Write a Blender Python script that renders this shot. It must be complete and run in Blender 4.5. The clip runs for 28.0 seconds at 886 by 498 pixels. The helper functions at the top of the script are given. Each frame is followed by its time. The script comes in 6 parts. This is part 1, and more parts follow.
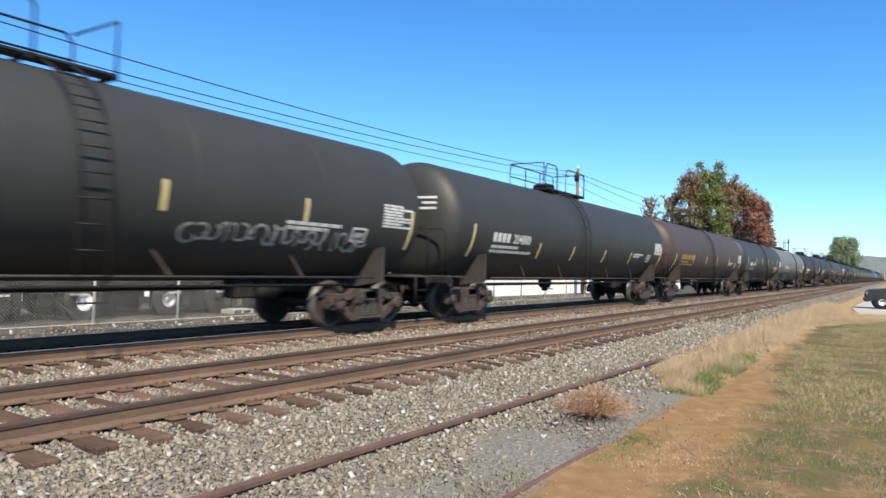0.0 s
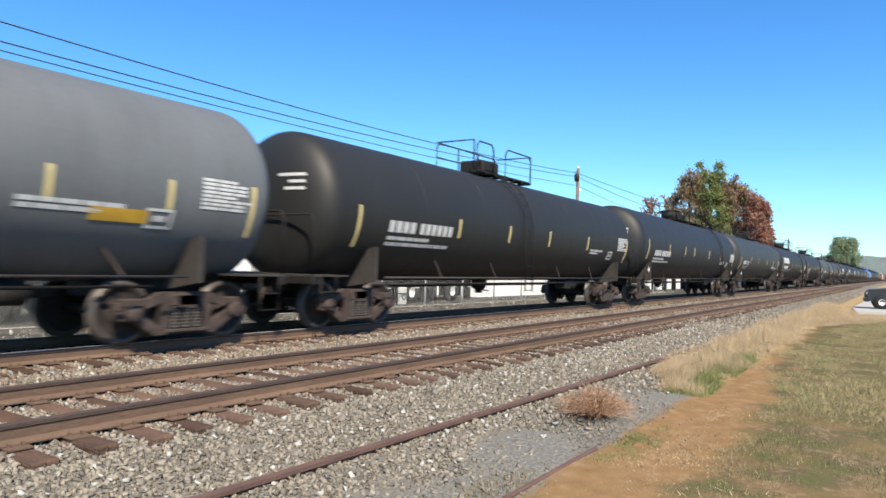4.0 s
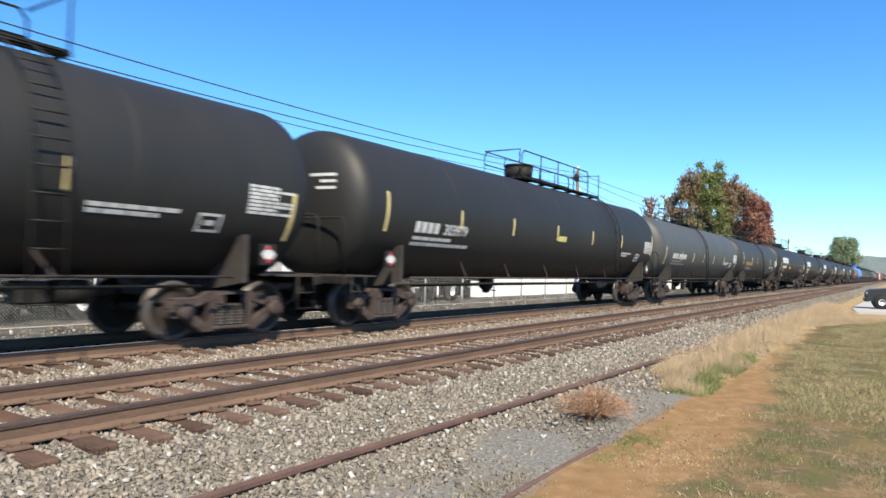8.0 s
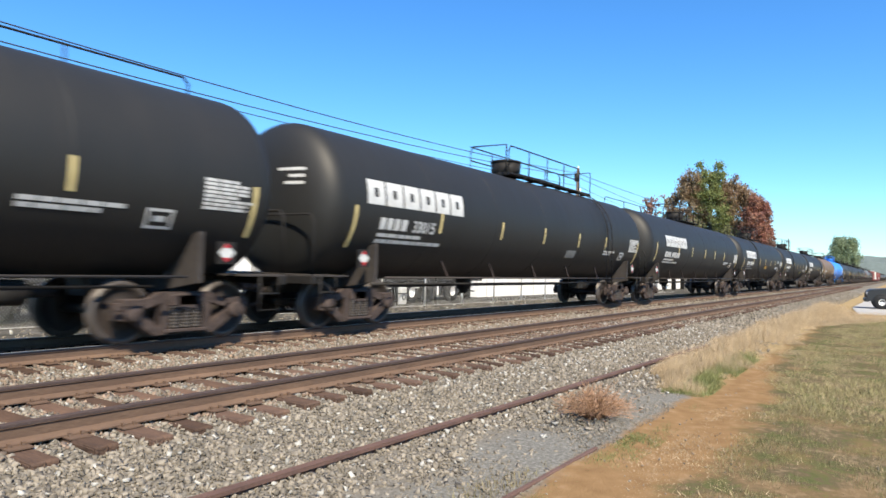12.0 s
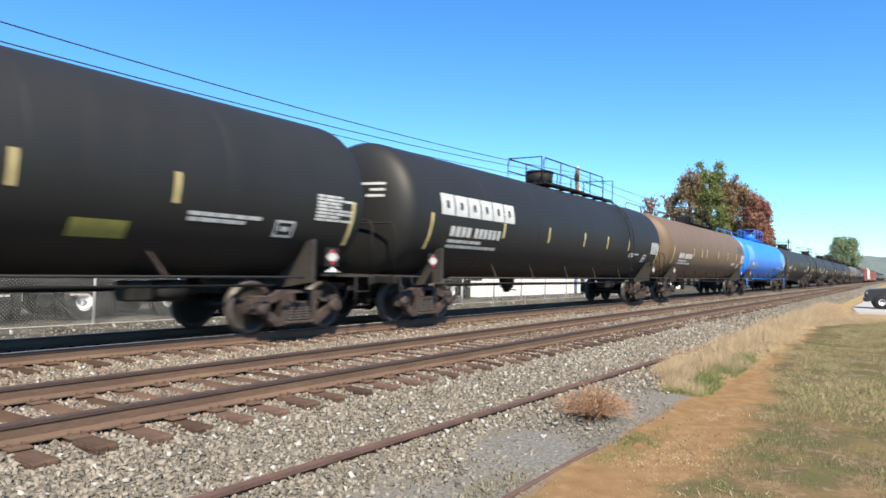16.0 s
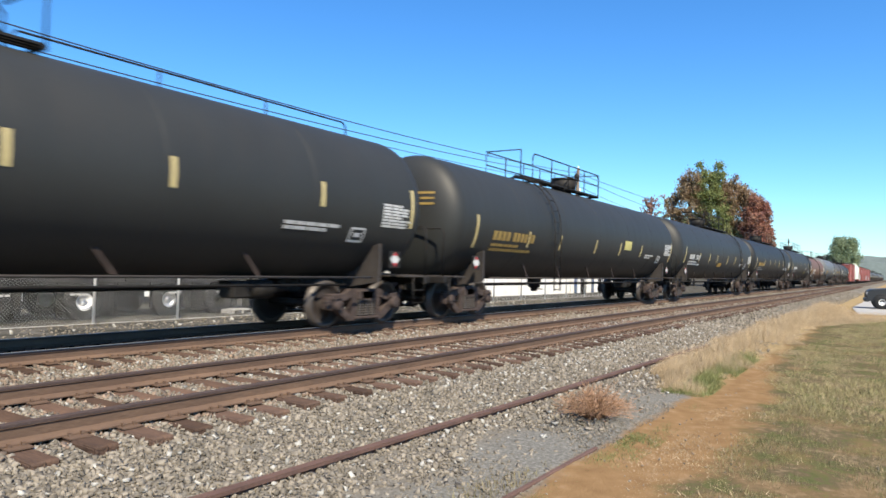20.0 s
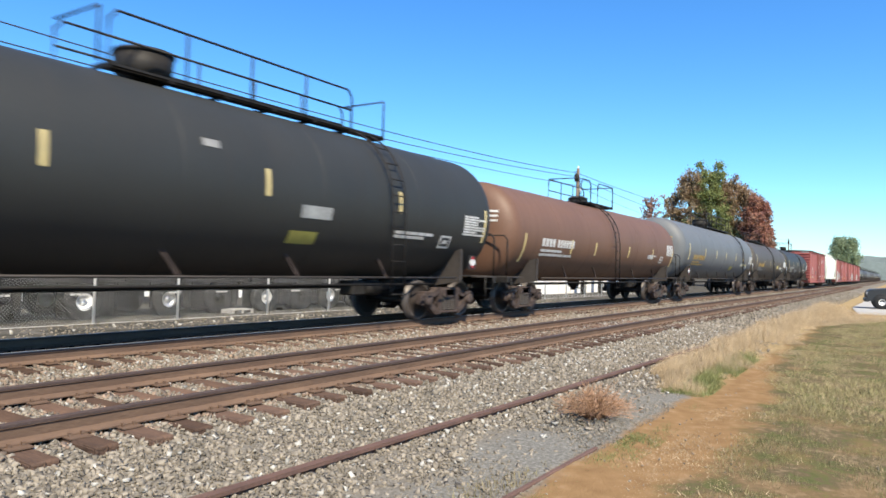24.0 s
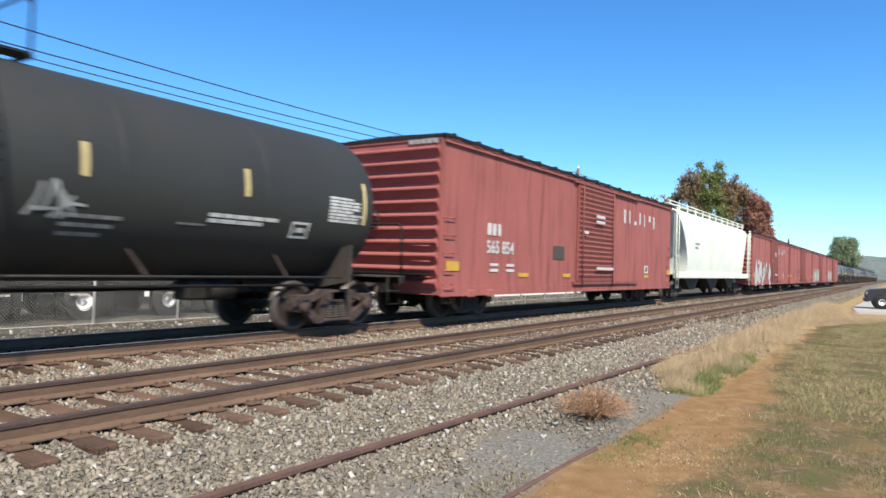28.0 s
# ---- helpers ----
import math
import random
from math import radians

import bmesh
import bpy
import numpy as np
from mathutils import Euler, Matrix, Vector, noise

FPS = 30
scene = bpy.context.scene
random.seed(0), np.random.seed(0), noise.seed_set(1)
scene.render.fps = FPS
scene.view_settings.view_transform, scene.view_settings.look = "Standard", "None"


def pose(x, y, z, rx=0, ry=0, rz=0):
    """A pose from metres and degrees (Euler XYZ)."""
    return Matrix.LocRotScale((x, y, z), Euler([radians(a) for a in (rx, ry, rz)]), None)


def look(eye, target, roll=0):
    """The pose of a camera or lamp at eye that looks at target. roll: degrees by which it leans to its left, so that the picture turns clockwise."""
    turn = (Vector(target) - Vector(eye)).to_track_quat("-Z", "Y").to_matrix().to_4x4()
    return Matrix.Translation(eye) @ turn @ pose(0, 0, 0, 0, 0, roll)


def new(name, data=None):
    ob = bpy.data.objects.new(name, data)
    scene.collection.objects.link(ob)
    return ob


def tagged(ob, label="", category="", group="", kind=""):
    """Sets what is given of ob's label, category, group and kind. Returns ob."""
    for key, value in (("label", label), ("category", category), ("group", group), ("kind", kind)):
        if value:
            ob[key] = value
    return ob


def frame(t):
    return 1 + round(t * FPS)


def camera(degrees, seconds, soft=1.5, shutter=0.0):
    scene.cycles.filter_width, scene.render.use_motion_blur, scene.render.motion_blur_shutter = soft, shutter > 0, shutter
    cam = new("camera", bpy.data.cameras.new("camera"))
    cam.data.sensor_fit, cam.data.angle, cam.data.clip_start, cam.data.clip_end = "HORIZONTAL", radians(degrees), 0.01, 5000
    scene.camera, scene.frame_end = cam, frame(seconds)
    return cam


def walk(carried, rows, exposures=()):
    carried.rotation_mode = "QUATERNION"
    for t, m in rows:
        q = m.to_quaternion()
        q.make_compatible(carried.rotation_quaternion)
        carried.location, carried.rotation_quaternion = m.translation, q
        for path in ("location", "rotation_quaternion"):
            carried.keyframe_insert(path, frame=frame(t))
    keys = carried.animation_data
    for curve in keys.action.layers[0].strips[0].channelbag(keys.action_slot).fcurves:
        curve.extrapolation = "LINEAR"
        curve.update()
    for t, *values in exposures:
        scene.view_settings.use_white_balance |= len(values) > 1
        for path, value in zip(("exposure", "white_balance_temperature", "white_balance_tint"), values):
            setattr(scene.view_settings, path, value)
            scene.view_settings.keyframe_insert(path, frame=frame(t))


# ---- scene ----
cam = camera(65.46, 28.0, soft=1.6, shutter=0.2)
EYE = Vector((0.0, 0.0, 1.251))
YAW, PITCH, ROLL = radians(33.53), radians(1.43), 1.66
AIM = EYE + Vector((math.cos(YAW) * math.cos(PITCH), math.sin(YAW) * math.cos(PITCH), math.sin(PITCH)))
walk(cam, [(0.0, look(EYE, AIM, ROLL)), (28.0, look(EYE, AIM, ROLL))], exposures=[(0.0, 0.83), (4.0, 0.88), (6.0, 0.95), (9.0, 0.94), (10.0, 0.87), (11.0, 0.91), (12.5, 0.95), (16.5, 0.96), (17.5, 0.83), (18.0, 0.80), (18.6, 0.56), (19.2, 0.46), (19.6, 0.70), (20.2, 0.88), (21.0, 0.97), (24.3, 0.96), (25.0, 0.83), (26.0, 0.79), (27.5, 0.76), (28.0, 0.80)])

# ---- light: clear autumn sky, sun low behind the camera ----
SUN = Vector((-0.42, -0.50, 0.0)).normalized() * math.cos(radians(48)) + Vector((0, 0, math.sin(radians(48))))
world = bpy.data.worlds.new("sky")
scene.world = world
world.use_nodes = True
wn, wl = world.node_tree.nodes, world.node_tree.links
sky = wn.new("ShaderNodeTexSky")
sky.sky_type, sky.sun_disc = "NISHITA", False
sky.sun_elevation, sky.sun_rotation = radians(48), math.atan2(SUN.x, SUN.y)
sky.air_density, sky.dust_density, sky.ozone_density = 1.0, 0.2, 4.0
hue, tint = wn.new("ShaderNodeHueSaturation"), wn.new("ShaderNodeMix")
hue.inputs["Saturation"].default_value = 1.22
tint.data_type, tint.blend_type = "RGBA", "MULTIPLY"
tint.inputs[0].default_value = 1.0
tint.inputs[7].default_value = (0.86, 1.14, 1.32, 1)
wl.new(sky.outputs[0], hue.inputs["Color"]), wl.new(hue.outputs[0], tint.inputs[6])
wl.new(tint.outputs[2], wn["Background"].inputs[0])
wn["Background"].inputs[1].default_value = 0.090
sun = new("sun", bpy.data.lights.new("sun", "SUN"))
sun.data.energy, sun.data.angle, sun.data.color = 4.75, radians(0.5), (1.0, 0.898, 0.715)
sun.matrix_world = look(SUN * 60, (0, 0, 0))


# ---- materials ----
def material(name, rgb, rough=0.6, metal=0.0, vary=0.25, scale=6.0, fine=60.0, bump=0.0, stretch=(1, 1, 1), second=None, rand=0.0, island=0.0, spec=0.5):
    """Two scales of noise mix the colour with a second one; bump and random shifts as asked."""
    m = bpy.data.materials.new(name)
    m.use_nodes = True
    n, l = m.node_tree.nodes, m.node_tree.links
    b = n["Principled BSDF"]
    b.inputs["Roughness"].default_value, b.inputs["Metallic"].default_value = rough, metal
    b.inputs["Specular IOR Level"].default_value = spec
    tc, mp = n.new("ShaderNodeTexCoord"), n.new("ShaderNodeMapping")
    l.new(tc.outputs["Object"], mp.inputs[0])
    mp.inputs["Scale"].default_value = stretch
    big, small = n.new("ShaderNodeTexNoise"), n.new("ShaderNodeTexNoise")
    big.inputs["Scale"].default_value, big.inputs["Detail"].default_value = scale, 5
    small.inputs["Scale"].default_value, small.inputs["Detail"].default_value = fine, 3
    l.new(mp.outputs[0], big.inputs[0]), l.new(mp.outputs[0], small.inputs[0])
    add = n.new("ShaderNodeMath")
    add.operation = "MULTIPLY_ADD"
    l.new(big.outputs[0], add.inputs[0])
    add.inputs[1].default_value = 0.65
    half = n.new("ShaderNodeMath")
    half.operation = "MULTIPLY"
    half.inputs[1].default_value = 0.35
    l.new(small.outputs[0], half.inputs[0]), l.new(half.outputs[0], add.inputs[2])
    ramp = n.new("ShaderNodeValToRGB")
    ramp.color_ramp.elements[0].position, ramp.color_ramp.elements[1].position = 0.32, 0.68
    dark = second or tuple(c * (1 - vary) for c in rgb)
    light = rgb if second else tuple(min(1, c * (1 + vary)) for c in rgb)
    ramp.color_ramp.elements[0].color, ramp.color_ramp.elements[1].color = (*dark, 1), (*light, 1)
    l.new(add.outputs[0], ramp.inputs[0])
    out = ramp.outputs[0]
    if rand or island:
        src = n.new("ShaderNodeObjectInfo").outputs["Random"] if rand else n.new("ShaderNodeNewGeometry").outputs["Random Per Island"]
        mr = n.new("ShaderNodeMapRange")
        mr.inputs["To Min"].default_value, mr.inputs["To Max"].default_value = 1 - (rand or island), 1 + (rand or island)
        l.new(src, mr.inputs["Value"])
        mul = n.new("ShaderNodeVectorMath")
        mul.operation = "SCALE"
        l.new(out, mul.inputs[0]), l.new(mr.outputs[0], mul.inputs["Scale"])
        out = mul.outputs[0]
    l.new(out, b.inputs["Base Color"])
    if bump:
        bp = n.new("ShaderNodeBump")
        bp.inputs["Strength"].default_value, bp.inputs["Distance"].default_value = bump, 0.02
        l.new(small.outputs[0], bp.inputs["Height"]), l.new(bp.outputs[0], b.inputs["Normal"])
    return m


def paint(name, rgb, rough=0.53, spec=0.40, dirt=(0.037, 0.031, 0.027), grime=0.16):
    """Weathered gloss paint: streaks that run down the side, and faint dust."""
    m = material(name, rgb, rough, 0.0, 0.12, 0.7, 14.0, 0.0, (1, 1, 1), spec=spec)
    n, l = m.node_tree.nodes, m.node_tree.links
    n["Principled BSDF"].inputs["Specular Tint"].default_value = (1.0, 0.97, 0.93, 1)
    tc, mp, st = n.new("ShaderNodeTexCoord"), n.new("ShaderNodeMapping"), n.new("ShaderNodeTexNoise")
    l.new(tc.outputs["Object"], mp.inputs[0])
    mp.inputs["Scale"].default_value = (2.6, 0.5, 0.3)
    l.new(mp.outputs[0], st.inputs[0])
    st.inputs["Scale"].default_value, st.inputs["Detail"].default_value = 1.6, 6
    rp = n.new("ShaderNodeValToRGB")
    rp.color_ramp.elements[0].position, rp.color_ramp.elements[1].position = 0.5, 0.8
    rp.color_ramp.elements[0].color, rp.color_ramp.elements[1].color = (0, 0, 0, 1), (grime, grime, grime, 1)
    l.new(st.outputs[0], rp.inputs[0])
    mix = n.new("ShaderNodeMix")
    mix.data_type = "RGBA"
    base = n["Principled BSDF"].inputs["Base Color"].links[0].from_socket
    l.new(rp.outputs[0], mix.inputs[0]), l.new(base, mix.inputs[6])
    mix.inputs[7].default_value = (*dirt, 1)
    l.new(mix.outputs[2], n["Principled BSDF"].inputs["Base Color"])
    rr = n.new("ShaderNodeMapRange")
    rr.inputs["To Min"].default_value, rr.inputs["To Max"].default_value = rough, rough + 0.10
    l.new(st.outputs[0], rr.inputs["Value"]), l.new(rr.outputs[0], n["Principled BSDF"].inputs["Roughness"])
    return m


BLACK = paint("black_paint", (0.0155, 0.0155, 0.0150))
CHARCOAL = paint("charcoal_paint", (0.0275, 0.0285, 0.027))
SLATE = paint("slate_paint", (0.056, 0.058, 0.056))
GREY = paint("grey_paint", (0.108, 0.115, 0.121))
BROWN = paint("brown_paint", (0.125, 0.066, 0.042))
MAROON = paint("maroon_paint", (0.050, 0.034, 0.029))
TAN = paint("tan_brown_paint", (0.14, 0.092, 0.056))
UMBER = paint("umber_paint", (0.063, 0.054, 0.045))
BLUE = paint("blue_paint", (0.028, 0.20, 0.66), 0.38, 0.35, (0.167, 0.2, 0.24))
BLUEPALE = paint("faded_blue_paint", (0.125, 0.31, 0.65), 0.45, 0.35, (0.167, 0.2, 0.24))
DARKBLUE = paint("dark_blue_paint", (0.016, 0.06, 0.22))
OFFBLACK = paint("faded_black_paint", (0.0235, 0.0248, 0.0240))
NAVY = paint("navy_black_paint", (0.0155, 0.0165, 0.0195))
BOXRED = paint("oxide_red_paint", (0.30, 0.096, 0.085), 0.6, 0.25, (0.11, 0.042, 0.034), 0.75)
DOORRED = paint("grimy_red_paint", (0.215, 0.070, 0.060), 0.6, 0.25, (0.09, 0.040, 0.034), 0.75)
HOPPER = paint("cream_white_paint", (0.65, 0.68, 0.61), 0.5, 0.3, (0.58, 0.59, 0.52))
FRAME = material("weathered_black_steel", (0.019, 0.017, 0.0155), 0.6, 0.0, 0.35, 5, 50, 0.15, spec=0.2)
PLATE = material("dusty_grey_steel", (0.050, 0.043, 0.039), 0.65, 0.0, 0.3, 4, 40, 0.15, spec=0.2)
TRUCK = material("rusty_cast_steel", (0.060, 0.045, 0.040), 0.75, 0.0, 0.4, 7, 60, 0.4, spec=0.15)
WHEEL = material("brown_wheel_steel", (0.034, 0.027, 0.024), 0.6, 0.0, 0.3, 5, 50, 0.2, spec=0.2)
TREAD = material("polished_steel", (0.11, 0.1, 0.093), 0.6, 0.0, 0.15, 8, 80)
RAILTOP = material("polished_rail_steel", (0.28, 0.27, 0.255), 0.6, 0.0, 0.15, 8, 80)
RIM = material("worn_wheel_rim", (0.075, 0.064, 0.058), 0.45, 0.2, 0.25, 5, 50, spec=0.3)
PALEYELLOW = material("pale_yellow_label", (0.48, 0.427, 0.147), 0.5, 0.0, 0.12, 5, 40)
MUSTARD = material("faded_mustard_label", (0.28, 0.253, 0.06), 0.55, 0.0, 0.15, 5, 40)
YELLOW = material("reflective_yellow", (0.53, 0.43, 0.20), 0.4, 0.0, 0.12, 5, 40)
AMBER = material("amber_panel", (0.48, 0.28, 0.033), 0.45, 0.0, 0.15, 5, 40)
WHITE = material("white_marking", (0.493, 0.493, 0.48), 0.55, 0.0, 0.12, 5, 30)
GREYMARK = material("grey_stencil", (0.2, 0.2, 0.193), 0.6, 0.0, 0.2, 5, 30)
GOLD = material("gold_marking", (0.27, 0.18, 0.05), 0.5, 0.0, 0.15, 5, 30)
ORANGE = material("orange_marking", (0.467, 0.2, 0.033), 0.5, 0.0, 0.15, 5, 30)
RED = material("red_placard", (0.367, 0.02, 0.027), 0.4, 0.0, 0.1, 5, 30)
SPRAY = material("faded_white_spray", (0.28, 0.287, 0.28), 0.65, 0.0, 0.3, 3, 20)
RUST = material("rusty_rail", (0.150, 0.097, 0.067), 0.85, 0.0, 0.3, 3, 40, 0.4, (0.35, 1, 1), (0.095, 0.062, 0.046), spec=0.15)
SUNKRAIL = material("rust_red_rail", (0.105, 0.058, 0.044), 0.85, 0.0, 0.3, 3, 40, 0.4)
OLDRAIL = material("dark_rusted_rail", (0.056, 0.036, 0.031), 0.8, 0.0, 0.3, 3, 40, 0.4)
TIE = material("creosoted_timber", (0.13, 0.080, 0.056), 0.9, 0.0, 0.3, 6, 50, 0.7, (1, 0.25, 1), (0.065, 0.044, 0.036), rand=0.35, spec=0.1)
STONE = material("grey_ballast_stone", (0.196, 0.172, 0.140), 0.95, 0.0, 0.25, 30, 200, 0.0, island=0.38, spec=0.05)
# Near-black stone: the shadow beneath the train, put into the colour.
SHADESTONE = material("shade_dark_stone", (0.013, 0.011, 0.0095), 0.95, 0.0, 0.25, 30, 200, 0.0, island=0.38, spec=0.0)
PALESTONE = material("pale_quartz_stone", (0.347, 0.333, 0.3), 0.9, 0.0, 0.2, 30, 200, 0.0, island=0.25, spec=0.15)
YARDDARK = material("grimy_dark_steel", (0.011, 0.01, 0.009), 0.75, 0.0, 0.4, 4, 30, spec=0.15)
RUSTSTONE = material("rust_stained_stone", (0.195, 0.142, 0.105), 0.9, 0.0, 0.3, 30, 200, 0.3, island=0.45)
GALV = material("galvanised_steel", (0.78, 0.78, 0.77), 0.5, 0.0, 0.15, 5, 40)
FENCEWIRE = material("dull_galvanised_wire", (0.50, 0.51, 0.52), 0.5, 0.0, 0.15, 5, 40)
WIRE = material("weathered_cable", (0.03, 0.03, 0.035), 0.6, 0.0, 0.1)
POLEWOOD = material("weathered_pole_timber", (0.133, 0.1, 0.073), 0.9, 0.0, 0.3, 4, 40, 0.4, (1, 1, 0.15))
CONCRETE = material("pale_concrete", (0.347, 0.333, 0.307), 0.9, 0.0, 0.2, 2, 30, 0.2)
WHITEWALL = material("white_painted_wall", (0.80, 0.79, 0.76), 0.7, 0.0, 0.08, 1, 12)
TYRE = material("tyre_rubber", (0.013, 0.013, 0.013), 0.8, 0.0, 0.2, 8, 60)
ALLOY = material("alloy_rim", (0.62, 0.62, 0.62), 0.35, 0.7, 0.1, 8, 60)
CARPAINT = material("dark_grey_car_paint", (0.03, 0.032, 0.034), 0.4, 0.0, 0.08, 3, 60, spec=0.3)
GLASS = material("dark_window_glass", (0.013, 0.017, 0.02), 0.08, 0.0, 0.1, 2, 20)
LAMP = material("clear_lamp_lens", (0.6, 0.6, 0.6), 0.2, 0.2, 0.1, 8, 60)
REDLAMP = material("red_lamp_lens", (0.4, 0.02, 0.02), 0.3, 0.0, 0.1, 8, 60)


# ---- mesh helpers ----
def box(bm, x0, x1, y0, y1, z0, z1, bevel=0.0):
    vs = [bm.verts.new(p) for p in ((x0, y0, z0), (x1, y0, z0), (x1, y1, z0), (x0, y1, z0), (x0, y0, z1), (x1, y0, z1), (x1, y1, z1), (x0, y1, z1))]
    fs = [bm.faces.new([vs[i] for i in q]) for q in ((3, 2, 1, 0), (4, 5, 6, 7), (0, 1, 5, 4), (1, 2, 6, 5), (2, 3, 7, 6), (3, 0, 4, 7))]
    if bevel:
        es = list({e for f in fs for e in f.edges})
        bmesh.ops.bevel(bm, geom=es, offset=bevel, segments=1, affect="EDGES", profile=0.5)


def prism(bm, pts, a, b, plane="xz"):
    """A flat outline given a thickness. plane xz: from y=a to y=b; yz: from x=a to x=b; xy: from z=a to z=b."""
    put = {"xz": lambda p, d: (p[0], d, p[1]), "yz": lambda p, d: (d, p[0], p[1]), "xy": lambda p, d: (p[0], p[1], d)}[plane]
    lo, hi = [bm.verts.new(put(p, a)) for p in pts], [bm.verts.new(put(p, b)) for p in pts]
    bm.faces.new(lo), bm.faces.new(hi[::-1])
    for i in range(len(pts)):
        j = (i + 1) % len(pts)
        bm.faces.new((lo[j], lo[i], hi[i], hi[j]))


def tube(bm, pts, r, n=6):
    """A round bar along a broken line."""
    pts = [Vector(p) for p in pts]
    rings = []
    for i, p in enumerate(pts):
        d = ((pts[min(i + 1, len(pts) - 1)] - p).normalized() + (p - pts[max(i - 1, 0)]).normalized()).normalized()
        side = d.cross(Vector((0, 0, 1)) if abs(d.z) < 0.95 else Vector((1, 0, 0))).normalized()
        up = side.cross(d)
        rings.append([bm.verts.new(p + r * (math.cos(2 * math.pi * k / n) * side + math.sin(2 * math.pi * k / n) * up)) for k in range(n)])
    for a, b in zip(rings, rings[1:]):
        for k in range(n):
            f = bm.faces.new((a[k], a[(k + 1) % n], b[(k + 1) % n], b[k]))
            f.smooth = True
    bm.faces.new(rings[0]), bm.faces.new(rings[-1][::-1])


def lathe(bm, prof, axis="x", n=32, centre=(0, 0, 0), smooth=True):
    """Turns a profile of (along, radius) round an axis."""
    put = {"x": lambda a, c, s: (a, c, s), "y": lambda a, c, s: (c, a, s), "z": lambda a, c, s: (c, s, a)}[axis]
    c0, rings = Vector(centre), []
    for a, r in prof:
        if r < 1e-5:
            rings.append([bm.verts.new(c0 + Vector(put(a, 0, 0)))])
        else:
            rings.append([bm.verts.new(c0 + Vector(put(a, r * math.cos(2 * math.pi * k / n), r * math.sin(2 * math.pi * k / n)))) for k in range(n)])
    for p, q in zip(rings, rings[1:]):
        for k in range(n):
            j = (k + 1) % n
            vs = [p[0], q[j], q[k]] if len(p) == 1 else [p[k], p[j], q[0]] if len(q) == 1 else [p[k], p[j], q[j], q[k]]
            f = bm.faces.new(vs)
            f.smooth = smooth


MESHES = {}


def mesh_of(key, build, mat):
    """One mesh for each shape and material, shared by alike parts."""
    if (key, mat.name) not in MESHES:
        bm = bmesh.new()
        build(bm)
        bmesh.ops.recalc_face_normals(bm, faces=bm.faces)
        me = bpy.data.meshes.new(key if isinstance(key, str) else key[0])
        bm.to_mesh(me)
        bm.free()
        me.materials.append(mat)
        MESHES[key, mat.name] = me
    return MESHES[key, mat.name]


def part(name, key, build, mat, parent, at=(0, 0, 0), label="", turn=0.0, many=False):
    ob = new(name, mesh_of(key, build, mat))
    ob.parent = parent
    ob.location = at
    if turn:
        ob.rotation_euler = (0, 0, turn)
    if label:
        tagged(ob, label, kind="stuff" if many else "")
    return ob


def thing(name, at, label, category, group="", kind="", turn=0.0):
    ob = new(name)
    ob.empty_display_size = 0.2
    ob.location = at
    ob.rotation_euler = (0, 0, turn)
    return tagged(ob, label, category, group, kind)


def raw(name, verts, faces, mat, parent=None):
    """A large mesh straight from arrays."""
    me = bpy.data.meshes.new(name)
    me.from_pydata(verts, [], faces)
    me.materials.append(mat)
    ob = new(name, me)
    ob.parent = parent
    return ob


# ---- the plan ----
YN, YF = 6.207, 10.06       # centre lines of the two tracks; rail tops lie at z = 0
GAUGE = 0.7525
SPEED = 19.06
TIE_STEP, TIE_START = 0.441, 2.53
PROFILE = ((-400, -1.6), (-60, -0.9), (-12, -0.50), (2.3, -0.42), (3.2, -0.40), (3.7, -0.37), (4.3, -0.285), (4.85, -0.245), (5.2, -0.203), (7.3, -0.203), (7.55, -0.225), (8.1, -0.25), (8.7, -0.225), (8.95, -0.203), (11.2, -0.203), (11.4, -0.225), (12.3, -0.38), (14, -0.45), (16.6, -0.42), (60, -0.5), (400, -1.0))


def ground_z(x, y):
    z = np.interp(y, [p[0] for p in PROFILE], [p[1] for p in PROFILE])
    fall = np.clip((np.asarray(x, float) - 16) / 34, 0, 1)
    return z - 0.22 * fall * fall * (3 - 2 * fall) * np.clip((4.0 - np.asarray(y, float)) / 1.5, 0, 1)


